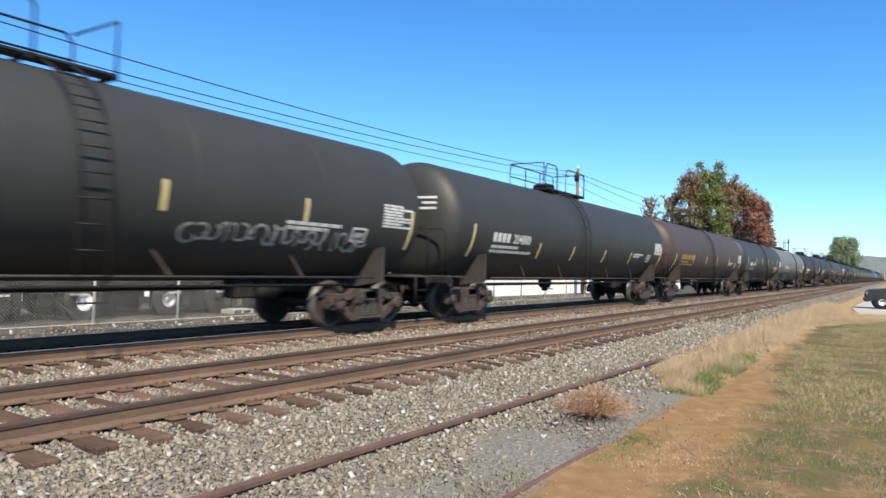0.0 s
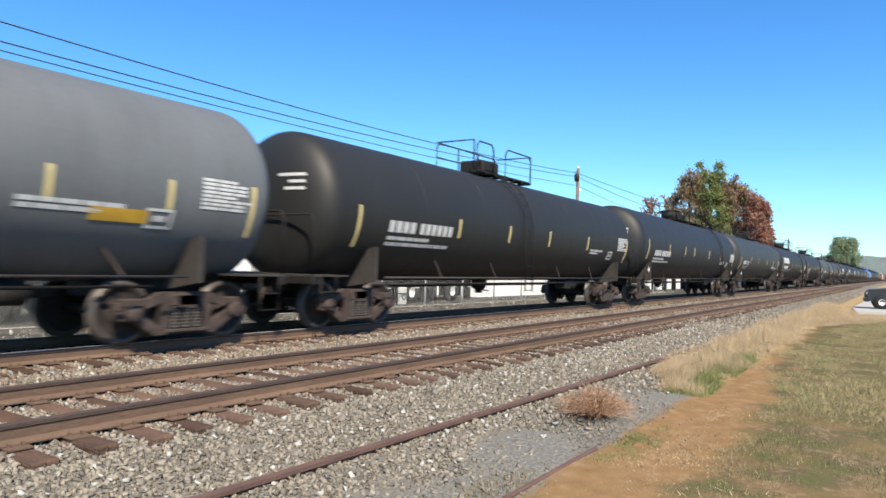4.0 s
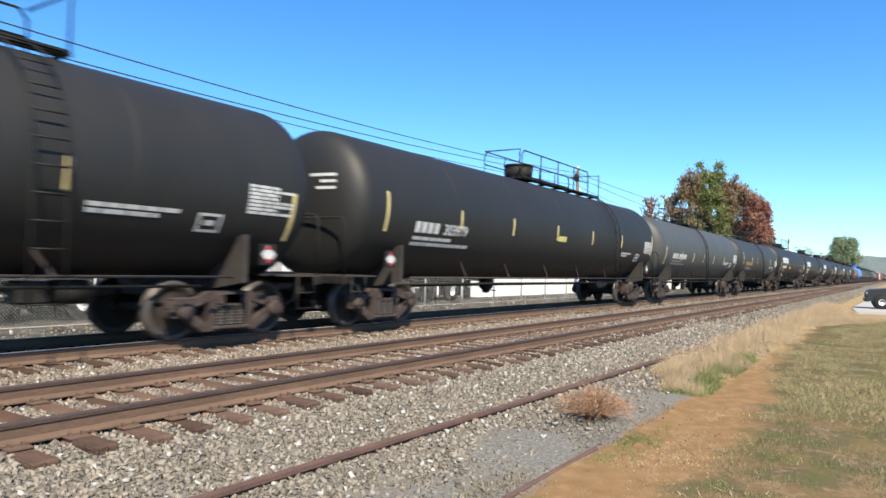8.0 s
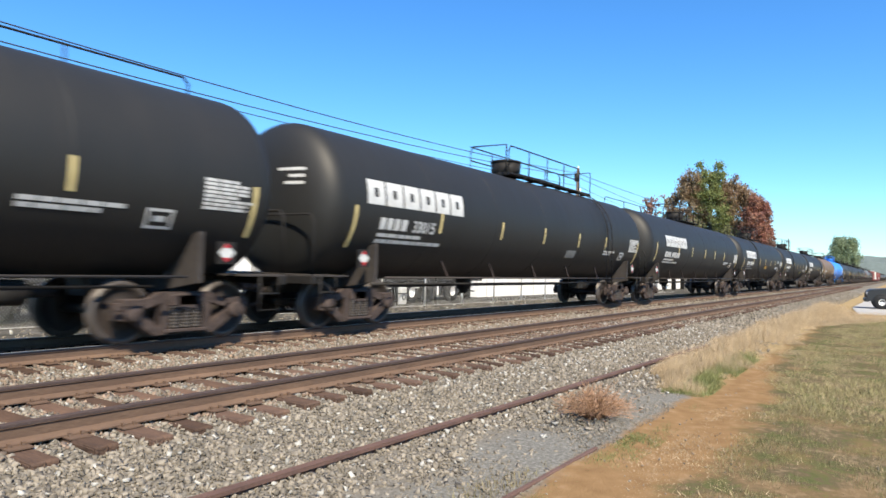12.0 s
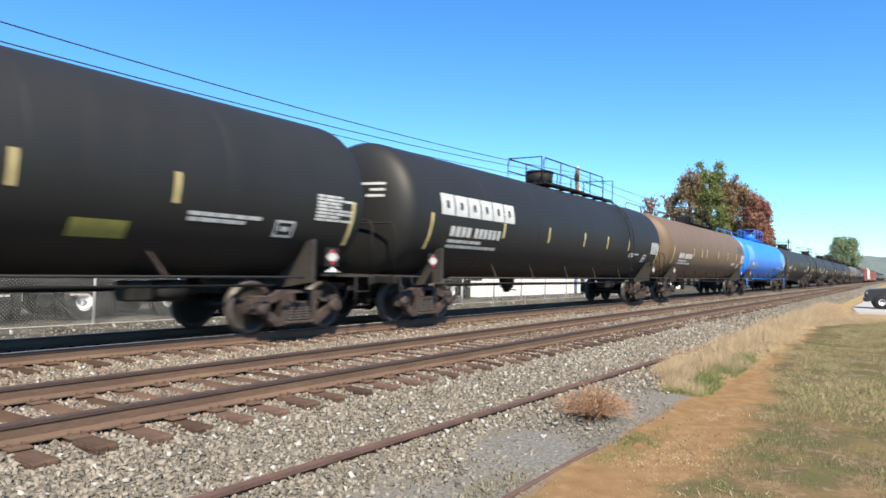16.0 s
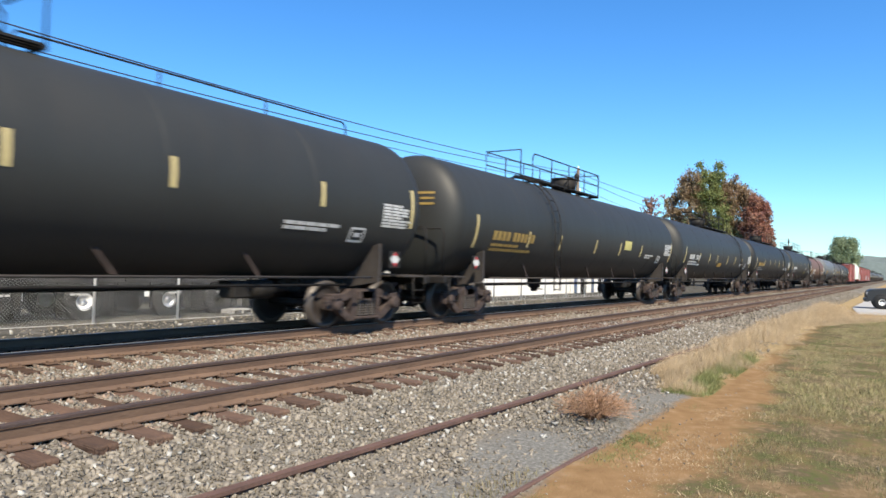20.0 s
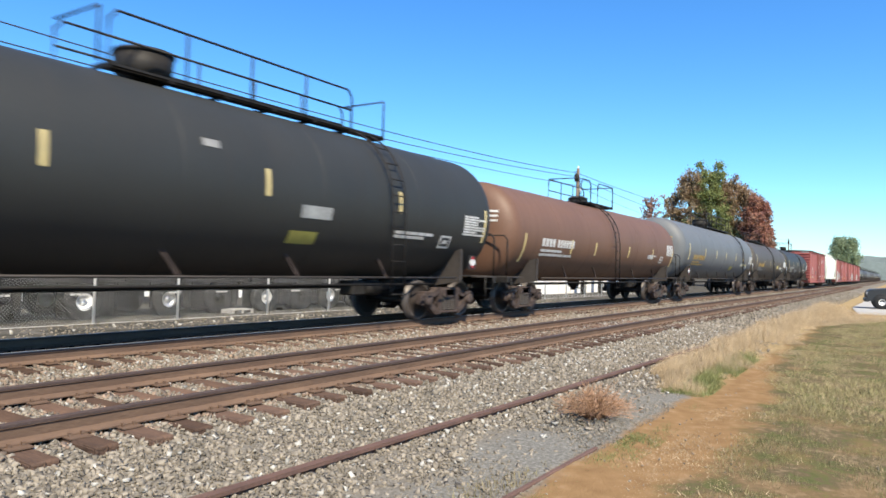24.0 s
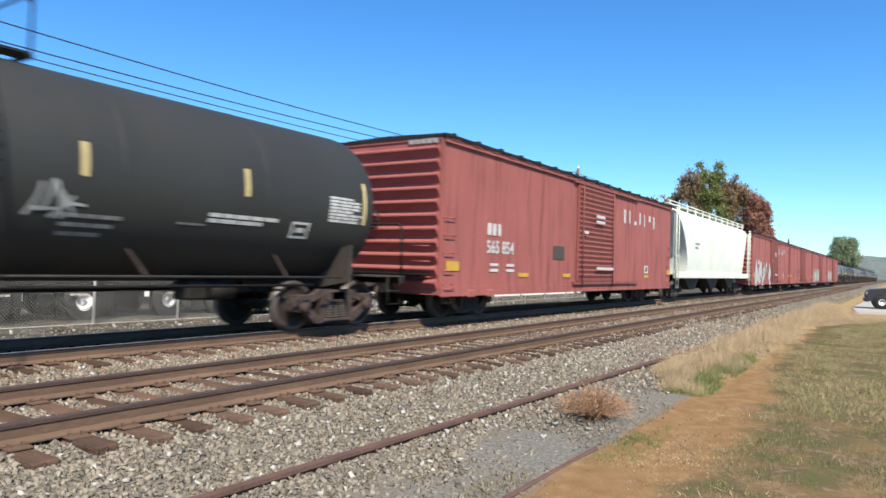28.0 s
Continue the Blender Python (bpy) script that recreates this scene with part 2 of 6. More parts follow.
# ---- ground ----
def ground_material():
    m = bpy.data.materials.new("ground_cover")
    m.use_nodes = True
    n, l = m.node_tree.nodes, m.node_tree.links
    bsdf = n["Principled BSDF"]
    bsdf.inputs["Roughness"].default_value = 0.95
    bsdf.inputs["Specular IOR Level"].default_value = 0.0
    pos = n.new("ShaderNodeTexCoord").outputs["Object"]

    def noise_of(scale, detail=5, stretch=None):
        t = n.new("ShaderNodeTexNoise")
        t.inputs["Scale"].default_value, t.inputs["Detail"].default_value = scale, detail
        if stretch:
            mp = n.new("ShaderNodeMapping")
            mp.inputs["Scale"].default_value = stretch
            l.new(pos, mp.inputs[0]), l.new(mp.outputs[0], t.inputs[0])
        else:
            l.new(pos, t.inputs[0])
        return t.outputs[0]

    def ramp(v, stops):
        r = n.new("ShaderNodeValToRGB")
        e = r.color_ramp.elements
        while len(e) < len(stops):
            e.new(0.5)
        for k, (p, c) in enumerate(stops):
            e[k].position, e[k].color = p, (*c, 1)
        l.new(v, r.inputs[0])
        return r.outputs[0]

    def calc(op, a, b, c=None):
        k = n.new("ShaderNodeMath")
        k.operation = op
        for i, v in enumerate((a, b, c)):
            if v is None:
                continue
            if isinstance(v, (int, float)):
                k.inputs[i].default_value = v
            else:
                l.new(v, k.inputs[i])
        return k.outputs[0]

    def step(v, a, b):
        r = n.new("ShaderNodeMapRange")
        r.interpolation_type = "SMOOTHSTEP"
        r.inputs["From Min"].default_value, r.inputs["From Max"].default_value = a, b
        l.new(v, r.inputs["Value"])
        return r.outputs[0]

    def mix(f, a, b):
        k = n.new("ShaderNodeMix")
        k.data_type = "RGBA"
        l.new(f, k.inputs[0]), l.new(a, k.inputs[6]), l.new(b, k.inputs[7])
        return k.outputs[2]

    xyz = n.new("ShaderNodeSeparateXYZ")
    l.new(pos, xyz.inputs[0])
    x, y = xyz.outputs[0], xyz.outputs[1]
    wob = calc("MULTIPLY_ADD", noise_of(0.8, 6), 1.3, -0.65)
    fine = calc("MULTIPLY_ADD", noise_of(7, 4), 0.5, -0.25)
    yw = calc("ADD", calc("ADD", y, calc("MULTIPLY", wob, 0.35)), calc("MULTIPLY", fine, 0.4))
    gravel = ramp(noise_of(45, 3), [(0.3, (0.11, 0.098, 0.082)), (0.55, (0.173, 0.157, 0.133)), (0.75, (0.253, 0.233, 0.2))])
    cinder = ramp(noise_of(30, 6), [(0.3, (0.107, 0.1, 0.09)), (0.55, (0.173, 0.167, 0.15)), (0.75, (0.253, 0.243, 0.22))])
    dirt = ramp(noise_of(5, 8), [(0.25, (0.178, 0.108, 0.054)), (0.55, (0.228, 0.141, 0.071)), (0.8, (0.28, 0.188, 0.11))])
    grass = ramp(calc("MULTIPLY_ADD", noise_of(14, 8), 0.45, calc("MULTIPLY", noise_of(2.2, 8), 0.55)), [(0.36, (0.075, 0.080, 0.034)), (0.44, (0.095, 0.098, 0.042)), (0.50, (0.100, 0.080, 0.048)), (0.56, (0.135, 0.103, 0.062)), (0.63, (0.20, 0.15, 0.095))])
    yard = ramp(noise_of(1.5, 8), [(0.3, (0.045, 0.044, 0.038)), (0.55, (0.085, 0.080, 0.071)), (0.8, (0.16, 0.15, 0.137))])
    straw = ramp(noise_of(9, 6), [(0.3, (0.2, 0.147, 0.073)), (0.6, (0.307, 0.227, 0.127)), (0.8, (0.367, 0.28, 0.173))])
    lawn_edge = calc("ADD", calc("ADD", y, calc("MULTIPLY", wob, 0.9)), calc("MULTIPLY", fine, 0.8))
    bend = calc("SUBTRACT", calc("MULTIPLY", step(x, 8, 18), 0.80), calc("MULTIPLY", step(x, 26, 40), 0.6))
    base = mix(step(calc("SUBTRACT", lawn_edge, bend), 1.18, 1.62), grass, dirt)
    bare = step(noise_of(0.9, 7), 0.56, 0.64)
    base = mix(calc("MULTIPLY", bare, 0.35), base, dirt)
    dry_end = calc("MULTIPLY", step(calc("ADD", x, calc("MULTIPLY", wob, 7.0)), 33, 40), step(y, 2.6, 2.2))
    base = mix(dry_end, base, mix(step(noise_of(0.7, 6), 0.45, 0.6), straw, dirt))
    base = mix(step(yw, 2.28, 2.44), base, cinder)
    base = mix(step(calc("SUBTRACT", yw, calc("MULTIPLY", step(x, 4, 6), 0.2)), 2.88, 3.18), base, gravel)
    tall = calc("MULTIPLY", step(calc("ADD", x, calc("MULTIPLY", wob, 1.5)), 10.2, 11.2), calc("MULTIPLY", step(lawn_edge, 2.15, 2.5), step(yw, 3.75, 3.3)))
    base = mix(tall, base, straw)
    # Black band along the main track: the train's shadow painted into the ground.
    train_shade = ramp(noise_of(45, 3), [(0.3, (0.006, 0.005, 0.0045)), (0.7, (0.016, 0.013, 0.011))])
    base = mix(calc("MULTIPLY", step(yw, 9.25, 9.45), step(yw, 12.6, 12.1)), base, train_shade)
    base = mix(step(yw, 12.3, 13.4), base, yard)
    base = mix(step(y, 45, 60), base, grass)
    l.new(base, bsdf.inputs["Base Color"])
    bp = n.new("ShaderNodeBump")
    bp.inputs["Strength"].default_value, bp.inputs["Distance"].default_value = 0.45, 0.025
    l.new(noise_of(40, 4), bp.inputs["Height"]), l.new(bp.outputs[0], bsdf.inputs["Normal"])
    return m


def spaced(parts):
    out = []
    for a, b, d in parts:
        out += list(np.arange(a, b, d))
    return np.array(out + [parts[-1][1]], float)


def build_ground():
    xs = spaced(((-900, -60, 120), (-60, 0, 6), (0, 24, 0.4), (24, 80, 2.0), (80, 300, 20), (300, 2400, 300)))
    ys = spaced(((-900, -60, 120), (-60, -6, 6), (-6, 14, 0.25), (14, 60, 2.5), (60, 300, 30), (300, 2400, 300)))
    gx, gy = np.meshgrid(xs, ys, indexing="ij")
    gz = ground_z(gx, gy)
    near = (np.abs(gx - 12) < 14) & (gy > -6) & (gy < 3.4)
    bumps = np.array([[noise.noise((a * 0.8, b * 0.8, 0)) * 0.03 + noise.noise((a * 2.7, b * 2.7, 3)) * 0.012 if k else 0 for a, b, k in zip(ra, rb, rk)] for ra, rb, rk in zip(gx, gy, near)])
    gz = gz + bumps
    ny = len(ys)
    verts = np.stack([gx, gy, gz], -1).reshape(-1, 3).tolist()
    faces = [(i * ny + j, (i + 1) * ny + j, (i + 1) * ny + j + 1, i * ny + j + 1) for i in range(len(xs) - 1) for j in range(ny - 1)]
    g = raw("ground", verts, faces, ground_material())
    g.data.polygons.foreach_set("use_smooth", [True] * len(faces))
    tagged(g, "gravel trackside ground with dirt path and dry lawn", "ground", kind="structure")


build_ground()


# ---- tracks ----
RAILSHAPE = [(-0.032, 0), (-0.032, -0.030), (-0.019, -0.040), (-0.015, -0.115), (-0.07, -0.145), (-0.07, -0.157), (0.07, -0.157), (0.07, -0.145), (0.015, -0.115), (0.019, -0.040), (0.032, -0.030), (0.032, 0)]


def rail_build(x0, x1, scale=1.0):
    def build(bm):
        prism(bm, [(a * scale, b * scale) for a, b in RAILSHAPE], x0, x1, "yz")
    return build


def head_build(x0, x1):
    def build(bm):
        box(bm, x0, x1, -0.0345, 0.0345, -0.026, 0.002, 0.004)
    return build


def tie_build(bm):
    box(bm, -0.115, 0.115, -1.3, 1.3, -0.33, -0.170, 0.012)


def tie_cracked(bm):
    box(bm, -0.105, 0.11, -1.27, 1.31, -0.33, -0.174, 0.018)
    box(bm, -0.10, 0.0, -1.29, -1.1, -0.3, -0.168, 0.01)


def plates_build(n):
    """Tie plates, spikes and rail anchors along one rail."""
    def build(bm):
        for i in range(n):
            x = i * TIE_STEP
            box(bm, x - 0.09, x + 0.09, -0.17, 0.17, -0.168, -0.157)
            for sx, sy in ((-0.05, -0.085), (0.05, -0.085), (-0.05, 0.085), (0.05, 0.085)):
                box(bm, x + sx - 0.012, x + sx + 0.012, sy - 0.014, sy + 0.014, -0.157, -0.128)
            if i % 2:
                box(bm, x + 0.125, x + 0.15, -0.085, 0.085, -0.175, -0.14)
    return build


def build_track(y, shiny, label):
    track = thing("railroad_track", (0, y, 0), label, "railroad track", kind="structure")
    for s in (-1, 1):
        r = part("rail", ("rail", s), rail_build(-40, 700), RUST, track, (0, s * GAUGE, 0), "rust-brown steel rail")
        part("rail_head", ("head", s), head_build(-40, 700), OLDRAIL, r, (0, 0, 0), "dull dark brown rail head")
        if shiny:
            part("running_band", ("band", s), lambda bm: box(bm, -40, 700, -0.028, 0.028, 0.002, 0.005), RAILTOP, r, (0, 0, 0), "polished running surface")
        p = part("tie_plates", ("plates", 170), plates_build(170), RUST, track, (TIE_START, s * GAUGE, 0))
        tagged(p, "rusty tie plates with spikes", kind="stuff")
    rng = random.Random(7 + int(y))
    for i in range(-6, 290):
        t = part("tie", "tie" if rng.random() < 0.7 else "tie_cracked", tie_build if i % 3 else tie_cracked, TIE, track, (TIE_START + i * TIE_STEP + rng.uniform(-0.02, 0.02), rng.uniform(-0.05, 0.05), rng.uniform(-0.012, 0.004)))
        t.rotation_euler = (0, 0, rng.uniform(-0.02, 0.02))
    return track


build_track(YN, False, "near railroad track with rust-brown rails on weathered timber ties")
build_track(YF, True, "main railroad track carrying the freight train, polished rail heads")

for nm, ry, rz, xa in (("old_rail_b", 2.355, -0.398, 4.75),):
    sunk = thing("sunken_rail", (0, 0, 0), "rusty rail sunk flush at the path edge", "rail", kind="structure")
    ob = part("rail", nm, lambda bm: box(bm, -1.5, 1.5, -0.022, 0.022, -0.12, 0.0, 0.008), SUNKRAIL, sunk, (xa, ry, rz))
old = thing("disused_rail", (0, 0, 0), "single disused rusty rail half sunk in gravel", "rail", kind="structure")
ob = part("rail", "old_rail", lambda bm: prism(bm, [(-0.04, 0), (-0.04, -0.03), (-0.012, -0.05), (-0.009, -0.15), (0.009, -0.15), (0.012, -0.05), (0.04, -0.03), (0.04, 0)], -7.5, 7.5, "yz"), SUNKRAIL, old, (8.4, 3.66, -0.295))
ob.rotation_euler = (0, 0, math.atan2(3.54 - 3.79, 11.0))


# ---- ballast ----
def rocks(name, n, xr, yr, size, mat, seed, label, keep=None, lift=0.0, falloff=1.0):
    rng = np.random.default_rng(seed)
    x = xr[0] + (xr[1] - xr[0]) * rng.random(n) ** falloff
    y = rng.uniform(*yr, n)
    if keep is not None:
        k = keep(x, y, rng)
        x, y = x[k], y[k]
    n = len(x)
    v0 = np.array([(a, b, c) for c in (-1, 1) for b in (-1, 1) for a in (-1, 1)]) * 0.72
    f0 = np.array([(0, 2, 3), (0, 3, 1), (4, 5, 7), (4, 7, 6), (0, 1, 5), (0, 5, 4), (2, 6, 7), (2, 7, 3), (0, 4, 6), (0, 6, 2), (1, 3, 7), (1, 7, 5)])
    s = rng.uniform(*size, n)
    v = v0[None] * (1 + rng.uniform(-0.6, 0.5, (n, len(v0), 1))) + rng.uniform(-0.28, 0.28, (n, len(v0), 3))
    v = v * np.stack([np.full(n, 1.15), rng.uniform(0.55, 1, n), rng.uniform(0.38, 0.8, n)], -1)[:, None] * s[:, None, None]
    a = rng.uniform(0, 6.283, n)
    t = rng.normal(0, 0.8, n)
    c, q = np.cos(t)[:, None], np.sin(t)[:, None]
    v[..., 0], v[..., 2] = v[..., 0] * c - v[..., 2] * q, v[..., 0] * q + v[..., 2] * c
    c, q = np.cos(a)[:, None], np.sin(a)[:, None]
    v[..., 0], v[..., 1] = v[..., 0] * c - v[..., 1] * q, v[..., 0] * q + v[..., 1] * c
    v += np.stack([x, y, ground_z(x, y) + lift + s * 0.25], -1)[:, None]
    faces = (f0[None] + (np.arange(n) * len(v0))[:, None, None]).reshape(-1, 3)
    me = bpy.data.meshes.new(name)
    me.vertices.add(n * len(v0))
    me.vertices.foreach_set("co", v.reshape(-1).astype(np.float32))
    me.loops.add(faces.size)
    me.loops.foreach_set("vertex_index", faces.reshape(-1).astype(np.int32))
    me.polygons.add(len(faces))
    me.polygons.foreach_set("loop_start", (np.arange(len(faces)) * 3).astype(np.int32))
    me.polygons.foreach_set("loop_total", np.full(len(faces), 3, np.int32))
    me.update()
    me.validate()
    me.materials.append(mat)
    return tagged(new(name, me), label, "gravel", kind="stuff")


def off_timber(x, y, rng):
    """Stones keep off the ties and the rails."""
    ph = np.abs((x - TIE_START + TIE_STEP / 2) % TIE_STEP - TIE_STEP / 2) < 0.10
    out = np.ones(len(x), bool)
    for yc in (YN, YF):
        out &= ~(ph & (np.abs(y - yc) < 1.28))
        for s in (-1, 1):
            out &= (np.abs(y - yc - s * GAUGE) > 0.085) | ((np.abs(y - yc - s * GAUGE) > 0.02) & ~ph)
    edge = 2.98 + 0.20 * np.clip((x - 4.2) / 1.0, 0, 1) + 0.12 * np.sin(x * 2.3) + rng.uniform(-0.5, 0.5, len(y)) ** 3 * 8
    return out & (y > edge) & (y < 9.3)


rocks("ballast_stones", 135000, (1.2, 22), (2.4, 12.3), (0.009, 0.032), STONE, 1, "loose grey crushed stone ballast", off_timber, falloff=1.35)
rocks("ballast_stones", 26000, (20, 90), (3.2, 12.3), (0.03, 0.052), STONE, 2, "loose grey crushed stone ballast", off_timber, falloff=1.5)
rocks("stained_ballast", 30000, (1.2, 30), (5.2, 9.3), (0.014, 0.035), RUSTSTONE, 3, "rust-stained crushed stone between rails", off_timber, falloff=1.2)
rocks("large_stones", 300, (1.5, 16), (2.5, 5.0), (0.033, 0.05), STONE, 4, "larger pale stones on the ballast shoulder", off_timber)
rocks("pale_stones", 3600, (1.5, 22), (2.6, 9.0), (0.012, 0.032), PALESTONE, 8, "scattered pale quartz stones in the ballast", off_timber, 0.012)
rocks("yard_rubble", 4500, (4, 36), (12.2, 16.4), (0.012, 0.035), STONE, 6, "loose grey rubble along the fence")
rocks("pale_rubble", 160, (4, 36), (12.8, 16.3), (0.025, 0.06), PALESTONE, 21, "scattered pale rubble along the fence")
# These stones carry the train's shadow in their colour.
rocks("sooty_ballast", 18000, (4, 40), (9.4, 12.4), (0.014, 0.032), SHADESTONE, 11, "near-black ballast with the train's shadow in its colour", lambda x, y, rng: np.abs(np.abs(y - YF) - GAUGE) > 0.085, falloff=1.3)
rocks("cinder_grit", 9000, (3, 10.5), (2.3, 3.3), (0.003, 0.010), STONE, 12, "fine grey grit beside the path", falloff=1.2)
rocks("pebbles", 350, (3, 12), (0.6, 3.0), (0.005, 0.012), STONE, 5, "small pebbles on dirt path")


# ---- fence ----
def build_fence():
    y, z0, z1 = 16.6, -0.43, 1.42
    fence = thing("chain_link_fence", (0, y, 0), "galvanised chain-link fence along the rail line", "fence", kind="structure")
    posts = [1.2, 3.95, 6.7, 9.5, 11.88, 15.13, 17.93, 20.86, 23.79, 26.76] + [29.7 + 2.94 * k for k in range(11)]
    for x, nxt in zip(posts, posts[1:]):
        w = round(nxt - x, 2)
        part("post", "fence_post", lambda bm: lathe(bm, [(0, 0.0), (0, 0.036), (z1 - z0, 0.036), (z1 - z0 + 0.03, 0.04), (z1 - z0 + 0.06, 0.0)], "z", 10), GALV, fence, (x, 0, z0))
        part("top_rail", ("fence_rail", w), lambda bm: tube(bm, [(0, 0, 0), (w, 0, 0)], 0.021), GALV, fence, (x, 0, z1))
        part("wire_mesh", ("fence_bay", w), lambda bm: links(bm, w, z1 - z0 - 0.04), FENCEWIRE, fence, (x, -0.03, z0 + 0.03))
    part("curb", "fence_curb", lambda bm: box(bm, -5, 62, -0.08, 0.08, -0.1, 0.035, 0.015), CONCRETE, fence, (0, 0, z0 - 0.02))


def links(bm, w, h, d=0.085, r=0.0017):
    """Woven diamonds: bars that slant both ways across one bay."""
    for s in (-1, 1):
        c = -h
        while c < w:
            a0, a1 = max(0, c), min(w, c + h)
            if a1 - a0 > 0.03:
                za, zb = a0 - c, a1 - c
                if s < 0:
                    za, zb = h - za, h - zb
                n = Vector((a1 - a0, 0, zb - za)).normalized().cross(Vector((0, 1, 0))) * r
                yy = 0.004 * s
                vs = [bm.verts.new((a0 + k * n.x, yy, za + k * n.z)) for k in (-1, 1)] + [bm.verts.new((a1 + k * n.x, yy, zb + k * n.z)) for k in (1, -1)]
                ft = bm.faces.new(vs)
            c += d


build_fence()


# ---- freight train ----
def truck_builds():
    def sideframe(bm):
        prism(bm, [(-1.14, 0.60), (-0.62, 0.66), (-0.42, 0.75), (0.42, 0.75), (0.62, 0.66), (1.14, 0.60), (1.14, 0.50), (0.62, 0.53), (0.40, 0.61), (-0.40, 0.61), (-0.62, 0.53), (-1.14, 0.50)], -0.07, 0.07)
        for s in (-1, 1):
            prism(bm, [(s * p, q) for p, q in ((1.13, 0.50), (0.76, 0.46), (0.40, 0.215), (0.40, 0.12), (0.52, 0.12), (0.84, 0.33), (1.13, 0.37))], -0.065, 0.065)
            prism(bm, [(s * p, q) for p, q in ((0.43, 0.61), (0.31, 0.61), (0.31, 0.13), (0.43, 0.13))], -0.085, 0.085)
        for s in (-1, 1):
            lathe(bm, [(-0.17, 0.0), (-0.17, 0.10), (-0.15, 0.125), (0.08, 0.125)], "y", 14, (s * 0.89, 0, 0.457))
            box(bm, s * 0.89 - 0.16, s * 0.89 + 0.16, -0.11, 0.09, 0.55, 0.66, 0.015)
        box(bm, -0.36, 0.36, -0.13, 0.1, 0.15, 0.21, 0.015)
        box(bm, -0.28, 0.28, -0.12, 0.1, 0.54, 0.72, 0.02)

    def spring(bm):
        prof = [(0, 0.0)]
        for j in range(7):
            prof += [(j * 0.048, 0.062), (j * 0.048 + 0.018, 0.085), (j * 0.048 + 0.036, 0.085)]
        lathe(bm, prof + [(0.34, 0.0)], "z", 10)

    def wheelset(bm):
        prof = lambda s: [(s * 0.685, 0.0), (s * 0.685, 0.12), (s * 0.70, 0.17), (s * 0.735, 0.33), (s * 0.69, 0.38), (s * 0.69, 0.475), (s * 0.715, 0.482), (s * 0.73, 0.457), (s * 0.83, 0.452), (s * 0.83, 0.385), (s * 0.775, 0.34), (s * 0.745, 0.18), (s * 0.80, 0.14), (s * 0.80, 0.0)]
        for s in (-1, 1):
            lathe(bm, prof(s), "y", 32)
        lathe(bm, [(-0.98, 0.0), (-0.98, 0.075), (0.98, 0.075), (0.98, 0.0)], "y", 12)
        for s in (-1, 1):
            for k in range(3):
                a = k * 2.094
                lathe(bm, [(s * 0.98, 0.0), (s * 1.0, 0.016), (s * 1.0, 0.0)], "y", 6, (0.05 * math.cos(a), 0, 0.05 * math.sin(a)))

    def bolster(bm):
        box(bm, -0.2, 0.2, -1.12, 1.12, 0.48, 0.74, 0.03)
        lathe(bm, [(0.74, 0.0), (0.74, 0.2), (0.92, 0.2), (0.92, 0.0)], "z", 14)

    def brake(bm):
        for s in (-1, 1):
            tube(bm, [(s * 0.42, -0.72, 0.36), (s * 0.36, 0, 0.36), (s * 0.42, 0.72, 0.36)], 0.04)
            box(bm, s * 0.44 - 0.04, s * 0.44 + 0.04, -0.85, -0.65, 0.3, 0.5, 0.01)
            box(bm, s * 0.44 - 0.04, s * 0.44 + 0.04, 0.65, 0.85, 0.3, 0.5, 0.01)
        tube(bm, [(-0.4, 0.1, 0.36), (-0.1, 0.1, 0.7), (0.3, 0.1, 0.42)], 0.025)
    return sideframe, spring, wheelset, bolster, brake


TB = truck_builds()
WHEELSETS = []
_wm = mesh_of("wheelset", TB[2], WHEEL)
_wm.materials.append(RIM)
for f in _wm.polygons:
    if min(math.hypot(_wm.vertices[i].co.x, _wm.vertices[i].co.z) for i in f.vertices) > 0.375:
        f.material_index = 1


def truck(car, x):
    """Two side frames, springs and two wheelsets under a bolster. Wheelsets turn, keyed at the end."""
    t = part("truck", "truck_bolster", TB[3], TRUCK, car, (x, 0, 0), "rusty cast-steel two-axle truck")
    for s in (-1, 1):
        part("side_frame", ("side_frame", s), (lambda bm: TB[0](bm)) if s < 0 else (lambda bm: (TB[0](bm), bmesh.ops.scale(bm, vec=(1, -1, 1), verts=bm.verts))), TRUCK, t, (0, s * 1.0, 0))
        for k in (-1, 0, 1) if s < 0 else (0,):
            part("spring", "spring", TB[1], PLATE, t, (k * 0.19, s * 1.05, 0.21))
    part("brake_rigging", "brake_rigging", TB[4], FRAME, t)
    for s in (-1, 1):
        WHEELSETS.append((s, part("wheelset", "wheelset", TB[2], WHEEL, t, (s * 0.89, 0, 0.457), "steel wheelset with worn bright treads")))


BULGE = 2.5


def head_profile(r, depth=0.62, n=14):
    """Dished tank end: a flattish face that turns quickly into the side."""
    return [(-depth * math.sin(a) ** (2 / BULGE), r * max(math.cos(a), 0) ** (2 / BULGE)) for a in (math.pi / 2 * (1 - k / n) for k in range(n + 1))]


